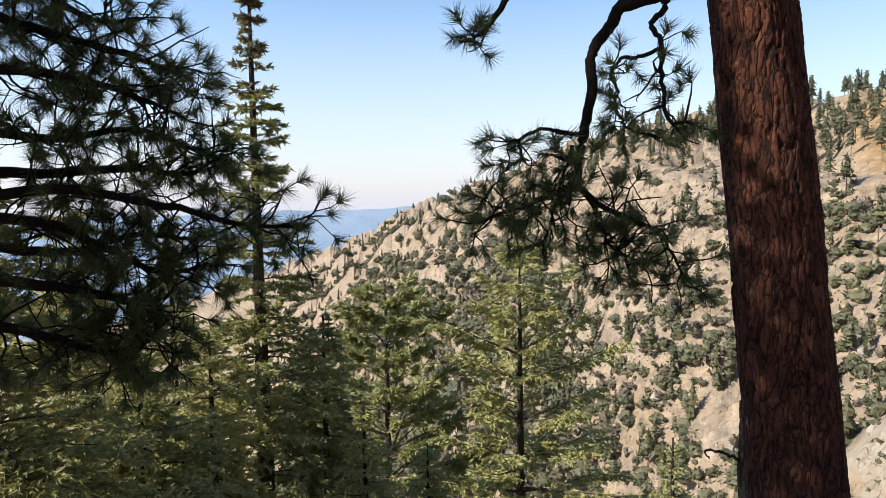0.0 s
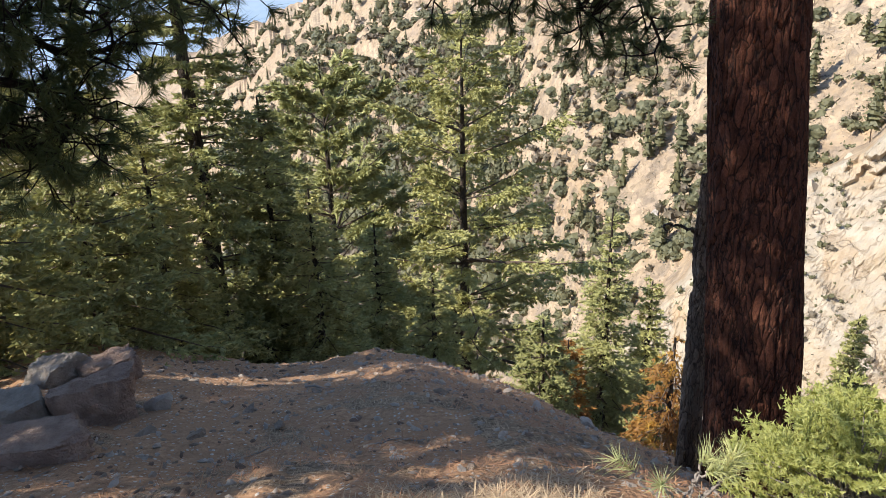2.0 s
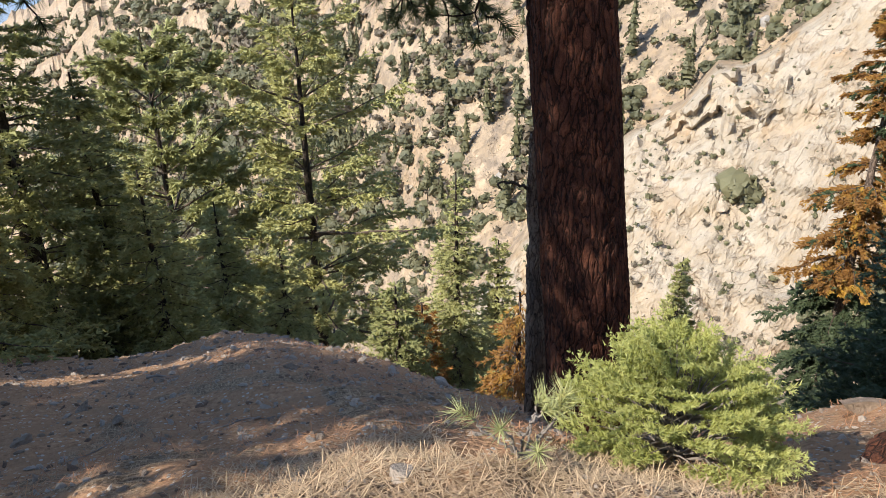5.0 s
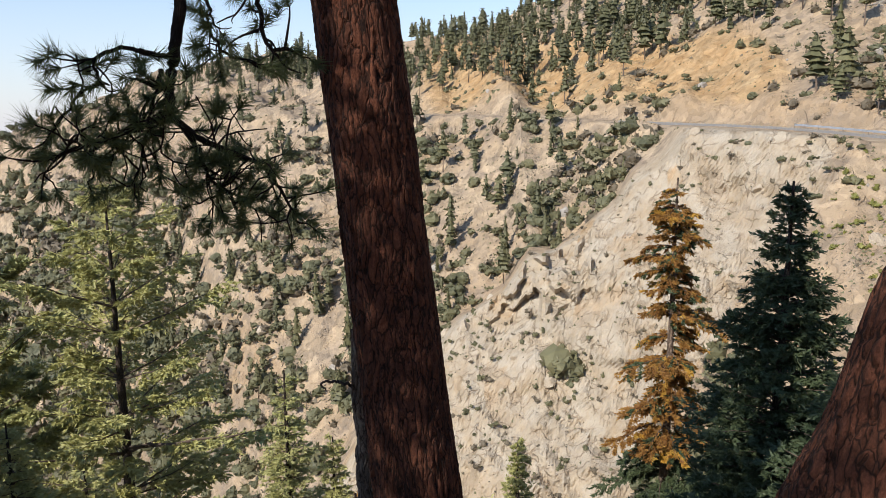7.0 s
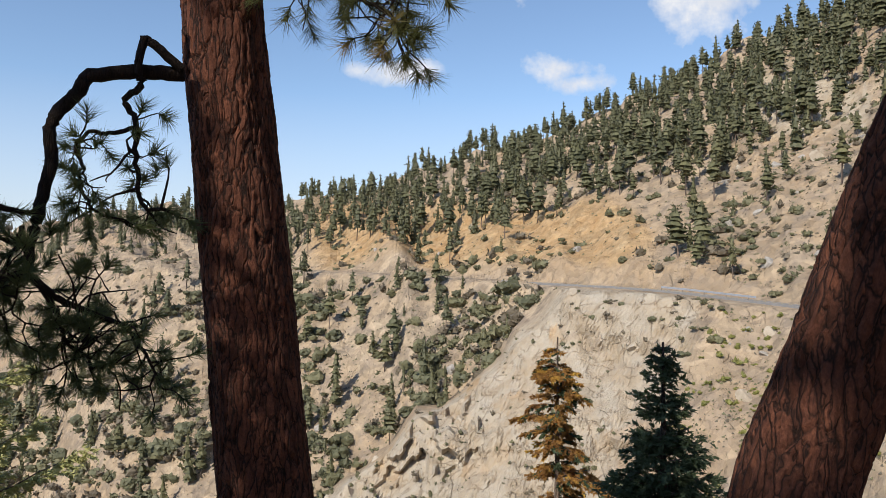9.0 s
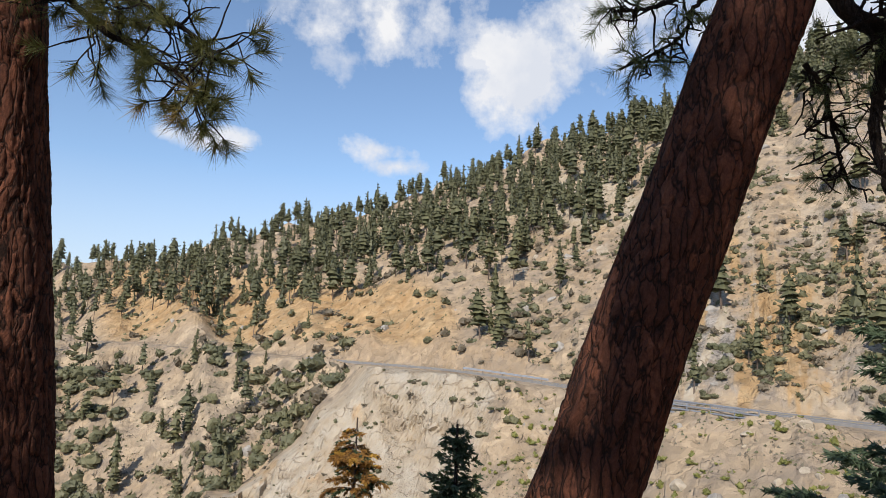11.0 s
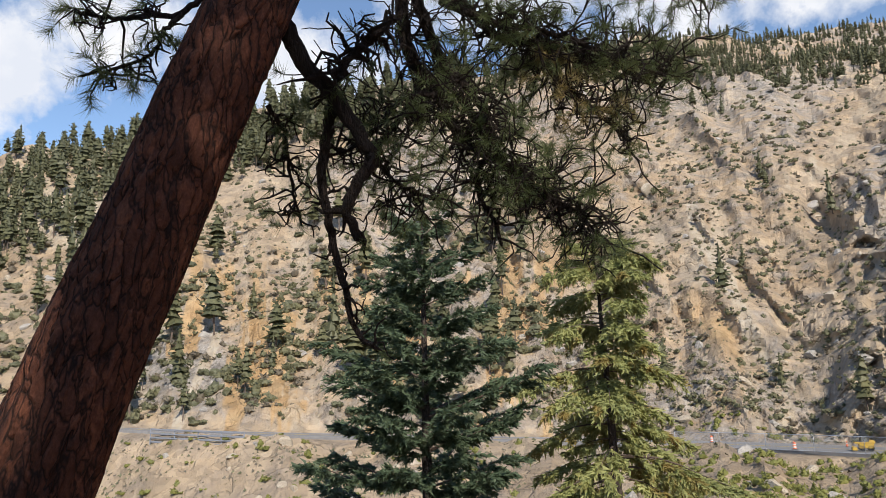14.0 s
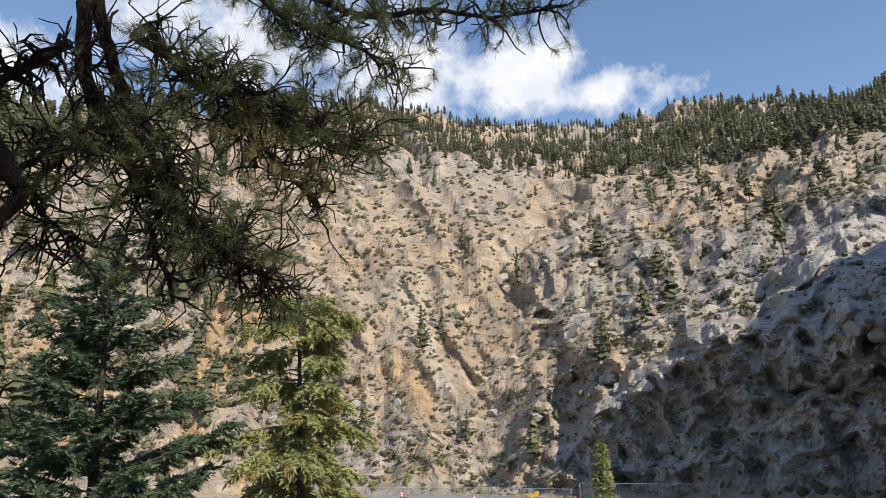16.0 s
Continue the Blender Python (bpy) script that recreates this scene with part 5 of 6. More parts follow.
def bush_pile(rng, lobes=4, leaves=70, leafsize=0.26, level=2):
    """A dense rounded bush one metre in radius: lumpy lobes with leaf clumps standing out of them."""
    bm = bmesh.new()
    bmesh.ops.create_icosphere(bm, subdivisions=level, radius=1.0)
    ball = np.array([tuple(v.co) for v in bm.verts])
    tri = np.array([[v.index for v in f.verts] for f in bm.faces])
    bm.free()
    pile = Pile()
    for k in range(lobes):
        c = np.array([rng.normal() * 0.38, rng.normal() * 0.38, rng.uniform(0.15, 0.5)])
        size = rng.uniform(0.30, 0.60)
        lump = 1 + rng.normal(size=(len(ball), 1)) * 0.22
        pile.add(ball * lump * size * np.array([1, 1, 0.85]) + c, tri)
        n = leaves // lobes
        d = unit(rng.normal(size=(n, 3)))
        d[:, 2] = np.abs(d[:, 2]) * 1.1 - 0.2
        w = unit(np.cross(d, rng.normal(size=d.shape)) + d * 0.6)
        pile.needles(c + d * size * np.array([1, 1, 0.85]) * 0.96, w * 0.04, 1, leafsize, leafsize * 0.8, 0.6, rng, 1.0, 0.0, 0.15)
    return pile


def merged(name, sources, places, mat):
    """One mesh of many copies: places are (source index, x, y, z, size, turn, stretch)."""
    vs, ts, n = [], [], 0
    for s, x, y, z, k, a, st in places:
        v, t = sources[int(s)]
        c, sn = math.cos(a), math.sin(a)
        m = np.array([[c * k, -sn * k, 0], [sn * k, c * k, 0], [0, 0, k * st]])
        vs.append(v @ m.T + np.array([x, y, z]))
        ts.append(t + n)
        n += len(v)
    return mesh_of(name, np.concatenate(vs), np.concatenate(ts), mat)


def tri_data(me):
    me.calc_loop_triangles()
    v = np.empty(len(me.vertices) * 3, np.float32)
    me.vertices.foreach_get("co", v)
    t = np.empty(len(me.loop_triangles) * 3, np.int32)
    me.loop_triangles.foreach_get("vertices", t)
    return v.reshape(-1, 3), t.reshape(-1, 3)


def pick(rng):
    """A place on the far slopes, even over what can be seen of them: bearing, its column and ring of the ground's grid."""
    while True:
        az = rng.uniform(-14, 150)
        i = int(np.searchsorted(BEAR, az)) % len(BEAR)
        hb, et = np.interp(az, PLAN[:, 0], PLAN[:, 3]), np.interp(az, PLAN[:, 0], PLAN[:, 8])
        el = rng.uniform(-31 if az < 60 else -14, et)
        k = np.where((RINGS > hb * 0.6) & (EL[i] > el))[0]
        if len(k):
            return az, i, int(k[0])


def scatter_woods():
    rng = np.random.default_rng(77)
    kinds = [far_conifer(300 + k, s, p) for k, (s, p) in enumerate(((0.15, False), (0.20, False), (0.23, True), (0.19, True), (0.26, True), (0.30, True)))]
    proto = []
    for t, c in kinds:
        root = empty("far_conifer", pose(0, 0, -4000), "dark green conifer on the far mountainside", "conifer", "conifers on the far slope")
        part("trunk", t, root), part("crown", c, root)
        proto.append(root)
    shapes_t, shapes_c = [tri_data(t) for t, _ in kinds], [tri_data(c) for _, c in kinds]
    chosen = []
    tries = 0
    while len(chosen) < 2600 and tries < 42000:
        tries += 1
        az, i, j = pick(rng)
        r, el = RINGS[j], EL[i, j]
        hb, hr, er, ht, et = [np.interp(az, PLAN[:, 0], PLAN[:, c]) for c in (3, 5, 6, 7, 8)]
        if r < hb * 1.15 or r > ht * 1.12 or abs(r - hr - 4) < 7:
            continue
        frac = (el - er) / max(et - er, 1.0)
        dens = 0.10
        if r > hr:
            band = np.interp(az, [0, 15, 30, 50, 60, 72, 85, 100, 112, 150], [0.20, 0.20, 0.28, 0.34, 0.52, 0.78, 0.85, 0.85, 0.82, 0.72])
            dens = (0.8 if az > 62 else 0.62) * np.clip((frac - band) / 0.12 + 0.5, 0, 1) + 0.05
            if az > 68:
                dens = max(dens - 0.06, 0.035)
            if az > 100:
                dens = 1.6 if frac > np.interp(az, [100, 112, 130, 150], [0.93, 0.88, 0.86, 0.92]) else dens * 0.35
        else:
            dens = np.interp(az, [-10, 2, 12, 20, 46], [0.55, 0.4, 0.12, 0.06, 0.06]) if az < 46 else 0.0
        dens *= 0.35 + 1.3 * GROVE[i, j]
        if pale[i, j] > 0.3 or spur[i, j] > 0.5:
            dens = 0
        if rng.random() > dens:
            continue
        size = rng.uniform(0.35, 1.12) * (1.0 if r > hr else 0.85) * np.interp(az, [0, 60, 95, 108, 150], [1.0, 1.1, 1.05, 0.75, 0.7])
        chosen.append((rng.integers(0, 6), PX[i, j], PY[i, j], PZ[i, j] - 0.3, size, rng.random() * 6.28, rng.uniform(0.85, 1.2), math.hypot(PX[i, j], PY[i, j])))
    # the dark belts of forest along the ridge
    for n in range(5200):
        az = rng.uniform(98, 150) if n < 3900 else rng.uniform(14, 98)
        i = int(np.searchsorted(BEAR, az)) % len(BEAR)
        ht, et = np.interp(az, PLAN[:, 0], PLAN[:, 7]), np.interp(az, PLAN[:, 0], PLAN[:, 8])
        low = np.interp(az, [14, 25, 40, 52, 64, 74, 86, 98, 108, 116, 126, 140, 150], [1.5, 2.4, 4.2, 5.6, 5.0, 3.4, 2.2, 1.4, 2.4, 3.9, 4.0, 4.2, 3.4])
        el = et + 0.3 - low * rng.random() ** 1.5 - 0.6
        k = np.where((RINGS > ht * 0.45) & (EL[i] > el))[0]
        if not len(k) or RINGS[k[0]] > ht * 1.15 or (az < 104 and fbm(np.array([az / 2.0]), np.array([el]), 2, 93)[0] < 0.36):
            continue
        j = int(k[0])
        chosen.append((rng.integers(0, 6), PX[i, j], PY[i, j], PZ[i, j] - 0.3, rng.uniform(0.35, 1.15) * np.interp(az, [90, 106], [1.05, 0.62]), rng.random() * 6.28, rng.uniform(0.85, 1.2), math.hypot(PX[i, j], PY[i, j])))
    chosen.sort(key=lambda c: c[-1])
    near, rest = chosen[:240], chosen[240:]
    for s, x, y, z, k, a, st, _ in near:
        o = copy_thing(proto[s], pose(x, y, z, 0, 0, math.degrees(a)))
        o.scale = (k, k, k * st)
    for p in proto:
        for o in (*p.children_recursive, p):
            bpy.data.objects.remove(o)
    places = [c[:-1] for c in rest]
    woods = empty("far_woods", Matrix(), "dark conifer woods along the far ridge", "woods", kind="stuff")
    tagged(part("crowns", merged("crowns", shapes_c, places, M_FARFIR), woods), kind="stuff")
    tagged(part("trunks", merged("trunks", shapes_t, places, M_FARTRUNK), woods), kind="stuff")


scatter_woods()


def scatter_brush():
    rng = np.random.default_rng(99)
    piles = [bush_pile(rng) for _ in range(5)]
    small = [bush_pile(rng, 2, 22, 0.42, 1) for _ in range(5)]
    groups = {"green": [], "low": [], "grey": [], "yellow": []}
    near = []
    tries = 0
    while tries < 30000:
        tries += 1
        az, i, j = pick(rng)
        r, el = RINGS[j], EL[i, j]
        hb, hr, er, ht, et = [np.interp(az, PLAN[:, 0], PLAN[:, c]) for c in (3, 5, 6, 7, 8)]
        if r < hb * (0.95 if az < 65 else 0.5) or r > ht * 1.05 or abs(r - hr - 4) < 6.5:
            continue
        patch = PATCH[i, j]
        clump = np.clip((patch - 0.42) / 0.16, 0, 1)
        dens = 0.10 + 0.28 * clump
        kind, size = "green", rng.uniform(0.8, 2.4)
        if (az < 48 and r < hr * 1.15) or az < 14:
            size = rng.uniform(0.9, 2.9)
            dens = 0.09 + 0.48 * clump + np.interp(az, [0, 14], [0.6, 0.0])
            size *= np.interp(az, [-4, 14], [2.6, 1.0])
        if az > 62 and r > hr:
            dens, size = 0.22 + 0.36 * clump, rng.uniform(0.45, 1.6)
        if az > 100:
            size = rng.uniform(0.45, 1.2) * np.clip(r / 170, 0.7, 1.7)
            dens = (0.6 + 0.4 * clump) * (1 - 0.9 * scree[i, j])
        if pale[i, j] > 0.3:
            dens, size = 0.12, rng.uniform(0.3, 1.0)
        if spur[i, j] > 0.2:
            dens, size = 0.22, rng.uniform(0.2, 0.6)
        if az > 56 and r < hr and pale[i, j] < 0.3:
            dens, size, kind = 0.16, rng.uniform(0.35, 0.8), "yellow"
            if az > 104:
                dens = 0.7
        if 108 < az < 118 and hr < r < hr * 1.18:
            dens, size, kind = 0.5, rng.uniform(0.4, 0.8), "yellow"
        if kind == "green" and rng.random() < 0.28:
            kind = "grey"
        if rng.random() > dens:
            continue
        row = (rng.integers(0, 5), PX[i, j], PY[i, j], PZ[i, j] - 0.25 * size, size, rng.random() * 6.28, rng.uniform(0.75, 1.15))
        d = math.hypot(PX[i, j], PY[i, j])
        if kind == "green" and size > 1.3 and d < 260 and len(near) < 290 and rng.random() < 0.5:
            near.append(row)
        else:
            groups["low" if kind == "green" and (size * 130 / d < 1.25 or len(groups["green"]) > 800) else kind].append(row)
    # single large shrubs on the pale cliff and above it
    for k, (az, el, size) in enumerate(((39.4, -19.0, 4.2), (40.5, -1.2, 3.2), (59.5, -5.4, 1.5), (51.0, -3.4, 0.9), (55.2, -3.8, 0.8), (53.0, -2.6, 0.8), (57.3, -6.6, 1.1), (37.2, -1.6, 2.6))):
        p = spot_at(az, el)
        near.append((k % 5, p[0], p[1], p[2] - 0.2 * size, size, k * 1.3, 0.9))
    mats = {"green": M_SHRUB, "low": M_SHRUB, "grey": M_SHRUB_GREY, "yellow": M_SHRUB_YEL}
    protos = [p.mesh("shrub", M_SHRUB) for p in piles]
    for s, x, y, z, k, a, st in near:
        o = new("shrub", protos[s])
        o.matrix_world = pose(x, y, z, 0, 0, math.degrees(a))
        o.scale = (k, k, k * st)
        tagged(o, "rounded olive-green shrub on the gravel slope", "shrub", "shrubs on the slope")
    data = {"big": [tri_data(p) for p in protos], "small": [tri_data(p.mesh("tmp", M_SHRUB)) for p in small]}
    for kind, rows in groups.items():
        if rows:
            src = data["small"]
            me = merged("brush", data["big"] if kind == "green" else src, rows, mats[kind])
            tagged(new("brush", me), {"green": "olive-green chaparral brush on the slopes", "low": "low olive chaparral dotting the slopes", "grey": "dry grey-brown brush", "yellow": "low yellow-green rabbitbrush"}[kind], "brush", kind="stuff")


scatter_brush()


def scatter_tufts():
    """Dry tufts and small scrub, too many to count, over all the far slopes."""
    rng = np.random.default_rng(105)
    shapes = []
    for _ in range(6):
        p = Pile()
        n = 5
        a = np.sort(rng.random(n) * 6.283)
        rim = np.stack([np.cos(a), np.sin(a), np.full(n, -0.2)], -1) * rng.uniform(0.6, 1.1, (n, 1))
        v = np.concatenate([rim, [[rng.normal() * 0.2, rng.normal() * 0.2, rng.uniform(0.7, 1.1)]]])
        p.add(v, [(i, (i + 1) % n, n) for i in range(n)])
        shapes.append((np.concatenate(p.v), np.concatenate(p.t)))
    rows = {"olive": [], "straw": []}
    for _ in range(42000):
        az, i, j = pick(rng)
        r = RINGS[j]
        if r < 50 or r > 700 or on_road[i, j] > 0.05:
            continue
        thick = THICK[i, j]
        if rng.random() > (0.15 if pale[i, j] > 0.3 else 1.0) * np.clip((thick - 0.32) / 0.3, 0.1, 1):
            continue
        f = rng.random()
        x, y, z = (g[i, j] + (g[(i + 1) % len(BEAR), j] - g[i, j]) * f for g in (PX, PY, PZ))
        k = rng.uniform(0.16, 0.5) * np.clip(r / 160, 0.7, 2.0)
        rows["olive" if rng.random() < 0.55 else "straw"].append((rng.integers(0, 6), x, y, z, k, rng.random() * 6.28, rng.uniform(0.6, 1.1)))
    for kind, mat, text in (("olive", M_SHRUB, "small olive scrub dotting the slopes"), ("straw", M_SHRUB_GREY, "small dry grey-brown tufts on the slopes")):
        tagged(new("scrub", merged("scrub", shapes, rows[kind], mat)), text, "scrub", kind="stuff")


scatter_tufts()


# ---- on the shoulder: stones, litter, young trees ----
def ground_z(x, y):
    az, r = math.degrees(math.atan2(x, y)), math.hypot(x, y)
    return spot(az, r)[2]


def stone_pile(rng, sx, sy, sz, jag=0.28, level=2):
    """An angular stone: a ball cut by random planes."""
    bm = bmesh.new()
    bmesh.ops.create_icosphere(bm, subdivisions=level, radius=1.0)
    for _ in range(11):
        d = Vector(unit(rng.normal(size=3)))
        h = rng.uniform(0.38, 0.8)
        for v in bm.verts:
            o = v.co.dot(d) - h
            if o > 0:
                v.co -= d * o
    v = np.array([tuple(q.co) for q in bm.verts])
    bm.verts.index_update()
    t = np.array([[q.index for q in f.verts] for f in bm.faces])
    bm.free()
    v = v * (1 + rng.normal(size=(len(v), 1)) * 0.03 * jag / 0.28) * np.array([sx, sy, sz])
    return v, t


def stone(x, y, sx, sy, sz, seed, mat, label, turn=0.0, lift=0.25):
    rng = np.random.default_rng(seed)
    v, t = stone_pile(rng, sx, sy, sz, level=3)
    o = new("rock", mesh_of("rock", v, t, mat))
    o.matrix_world = pose(x, y, ground_z(x, y) + sz * lift, rng.uniform(-12, 12), rng.uniform(-12, 12), turn)
    tagged(o, label, "rock", "rocks on the shoulder")


for k, (az, r, sx, sy, sz, mat, lab) in enumerate([
        (-20.4, 4.9, 0.13, 0.09, 0.08, M_ROCK_LIGHT, "pale flat stone in dirt"), (-21.5, 4.4, 0.09, 0.06, 0.035, M_ROCK, "dark grey stone lying on dirt"), (-13.5, 4.7, 0.10, 0.05, 0.035, M_ROCK, "dark flat stone in dirt"), (-18.0, 4.2, 0.08, 0.05, 0.03, M_ROCK, "bluish-grey chip of stone in dirt"), (9.5, 2.05, 0.065, 0.04, 0.035, M_ROCK_LIGHT, "tan stone on needle litter"),
        (-5.0, 1.62, 0.05, 0.04, 0.035, M_ROCK, "dark grey stone on needle litter"), (-18.0, 1.52, 0.05, 0.05, 0.035, M_ROCK, "dark angular stone on dirt"), (-23.0, 1.5, 0.045, 0.04, 0.03, M_ROCK, "dark angular stone on dirt"), (8.0, 1.75, 0.05, 0.03, 0.03, M_ROCK, "dark rough stone on litter"),
        (44.0, 1.60, 0.05, 0.035, 0.05, M_ROCK_LIGHT, "pale pointed stone on litter"), (15.5, 6.2, 0.10, 0.07, 0.06, M_ROCK_LIGHT, "pale stone at the brow"), (11.0, 6.2, 0.13, 0.06, 0.03, M_ROCK_LIGHT, "flat pale slab of stone"),
        (53.0, 3.75, 0.20, 0.15, 0.11, M_ROCK_LIGHT, "pale brown boulder at the edge"), (48.5, 4.4, 0.18, 0.12, 0.10, M_ROCK, "grey boulder at the edge"), (57.5, 3.4, 0.14, 0.11, 0.08, M_ROCK_LIGHT, "tan boulder by the leaning pine"),
        (23.0, 4.0, 0.06, 0.05, 0.03, M_ROCK_LIGHT, "small pale stone in dirt"), (2.5, 4.6, 0.08, 0.05, 0.025, M_ROCK, "flat dark stone in dirt"), (-8.0, 5.2, 0.09, 0.06, 0.03, M_ROCK, "flat grey stone in dirt"), (-11.5, 4.3, 0.08, 0.05, 0.03, M_ROCK, "dark stone in the dirt")]):
    p = spot(az, r)
    stone(p[0], p[1], sx, sy, sz, 500 + k, mat, lab, az * 7.0)


def block(az, r, sx, sy, sz, seed, mat, label, turn, lift):
    """A large angular rock: a box with broken faces and chipped edges."""
    rng = np.random.default_rng(seed)
    bm = bmesh.new()
    bmesh.ops.create_cube(bm, size=2.0)
    bmesh.ops.subdivide_edges(bm, edges=bm.edges[:], cuts=11, use_grid_fill=True)
    cuts = [(Vector(unit(rng.normal(size=3))), rng.uniform(0.95, 1.3)) for _ in range(9)]
    for v in bm.verts:
        for d, h in cuts:
            o = v.co.dot(d) - h
            if o > 0:
                v.co -= d * o
    v = np.array([tuple(q.co) for q in bm.verts])
    bm.verts.index_update()
    f = np.array([[q.index for q in g.verts] for g in bm.faces])
    bm.free()
    rough = fbm(v[:, 0] * 2.1 + v[:, 2] * 1.3 + seed, v[:, 1] * 2.1 - v[:, 2] * 0.7, 4, seed) - 0.5
    fine = fbm(v[:, 0] * 7 - v[:, 1] * 3 + seed, v[:, 2] * 7 + v[:, 1] * 5, 3, seed + 5) - 0.5
    v = v * (1 + 0.34 * rough[:, None] + 0.16 * fine[:, None]) * np.array([sx, sy, sz])
    p = spot(az, r)
    o = new("rock", mesh_of("rock", v, f, mat))
    o.matrix_world = pose(p[0], p[1], p[2] + sz * lift, rng.uniform(-7, 7), rng.uniform(-7, 7), turn)
    tagged(o, label, "rock", "rocks on the shoulder")


for k, (az, r, sx, sy, sz, mat, turn, lift, lab) in enumerate([
        (-24.6, 4.9, 0.25, 0.15, 0.19, M_ROCK_BROWN, 18, 0.5, "large blocky pinkish-brown rock at the path's edge"), (-29.6, 5.0, 0.17, 0.15, 0.15, M_ROCK_GREY, 40, 0.5, "pale grey broken boulder on the slope"),
        (-28.8, 4.1, 0.24, 0.14, 0.08, M_ROCK_BROWN, 12, 0.5, "low dark lichen-stained rock slab"), (-26.5, 6.0, 0.20, 0.14, 0.12, M_ROCK_GREY, 65, 0.6, "grey angular rock on the bank"), (-23.0, 5.9, 0.20, 0.16, 0.12, M_ROCK_BROWN, 30, 0.5, "brown broken rock on the bank")]):
    block(az, r, sx, sy, sz, 560 + k, mat, lab, turn, lift)


M_DEBRIS = plain("bark_debris", (0.075, 0.045, 0.03), (0.21, 0.13, 0.085), 20.0, 0.9, 0.6, 0.01)


def gravel():
    """Loose chips over the shoulder and slope, too many to count."""
    rng = np.random.default_rng(61)
    shapes = [stone_pile(rng, 1.0, 0.62, 0.4, level=1) for _ in range(8)]
    for name, mat, n, lo, hi in (("gravel", M_ROCK, 3400, 0.004, 0.030), ("pale_gravel", M_ROCK_LIGHT, 4200, 0.004, 0.034), ("debris", M_DEBRIS, 1600, 0.005, 0.028)):
        rows = []
        for k in range(n):
            az, r = rng.uniform(-33, 62), 1.25 + 8.0 * rng.random() ** 1.7
            p = spot(az, r)
            if r < 2.6 and fbm(np.array([p[0] * 2.2]), np.array([p[1] * 2.2]), 3, 67)[0] > 0.53 and az > -20:
                continue
            s = (lo + (hi - lo) * rng.random() ** 2.4) * (1 + 0.22 * max(r - 2, 0)) * (1.7 if rng.random() < 0.05 else 1.0)
            rows.append((rng.integers(0, 8), p[0], p[1], p[2] + s * 0.12, s, rng.random() * 6.28, rng.uniform(0.5, 1.3)))
        tagged(new(name, merged(name, shapes, rows, mat)), {"gravel": "loose grey stone chips on dirt", "pale_gravel": "loose pale stone chips on dirt", "debris": "dark brown bark chips scattered on dirt"}[name], "bark chips" if name == "debris" else "gravel", kind="stuff")


gravel()


def fallen_needles(name, n, r0, r1, thin, mat, seed, label):
    """Fallen pine needles strewn in drifts between two distances, too many to count."""
    rng = np.random.default_rng(seed)
    az = rng.uniform(-34, 62, n)
    r = r0 + (r1 - r0) * rng.random(n) ** 0.9
    drift = fbm(r * np.sin(np.radians(az)) * 1.4, r * np.cos(np.radians(az)) * 1.4, 3, seed + 4)
    keep = (drift > thin) & (rng.random(n) < np.clip((az + 34) / 20, 0.3, 1))
    az, r = az[keep], r[keep]
    pts = np.array([spot(a, b) for a, b in zip(az, r)])
    m = len(pts)
    ang = rng.random(m) * 6.283
    L = rng.uniform(0.05, 0.12, m)
    d = np.stack([np.cos(ang), np.sin(ang), rng.normal(size=m) * 0.30], -1) * L[:, None]
    w = np.stack([-np.sin(ang), np.cos(ang), np.zeros(m)], -1) * (0.0011 + 0.0003 * np.clip(r - 2, 0, 4))[:, None]
    up = np.array([0, 0, 0.012]) * rng.random((m, 1)) + np.array([0, 0, 0.004])
    v = np.stack([pts + up - d / 2 - w, pts + up - d / 2 + w, pts + up + d / 2 + w, pts + up + d / 2 - w], 1).reshape(-1, 3)
    q = np.arange(m * 4).reshape(-1, 4)
    tagged(new(name, mesh_of(name, v, q, mat)), label, "pine litter", kind="stuff")


fallen_needles("needle_litter", 20000, 1.2, 2.6, 0.42, M_NEEDLE_DRY, 62, "straw-coloured fallen pine needles on the ground")
fallen_needles("old_needle_litter", 13000, 2.2, 7.5, 0.47, M_NEEDLE_OLD, 64, "reddish-brown old pine needles on the dirt slope")


def stick(az, r, length, thick, turn, seed, label):
    rng = np.random.default_rng(seed)
    p = spot(az, r)
    w = Pile()
    a = radians(turn)
    pts = []
    for k in range(7):
        f = (k / 6 - 0.5) * length
        x, y = p[0] + math.cos(a) * f + rng.normal() * 0.01, p[1] + math.sin(a) * f + rng.normal() * 0.01
        pts.append((x, y, ground_z(x, y) + thick * 0.7))
    w.tube(np.array(pts), thick, thick * 0.5, 7, 0.2, rng)
    tagged(new("stick", w.mesh("stick", M_TWIG_GREY, True)), label, "stick", "fallen sticks")


for k, (az, r, L, th, turn) in enumerate([(-6.5, 5.6, 0.55, 0.014, -28), (3.0, 7.0, 0.5, 0.012, -30), (-2.0, 3.6, 0.3, 0.006, 10), (12.0, 3.0, 0.35, 0.005, -20), (30.0, 3.3, 0.4, 0.007, 40), (-14.0, 3.8, 0.35, 0.007, 60)]):
    stick(az, r, L, th, turn, 700 + k, "bleached grey fallen stick")


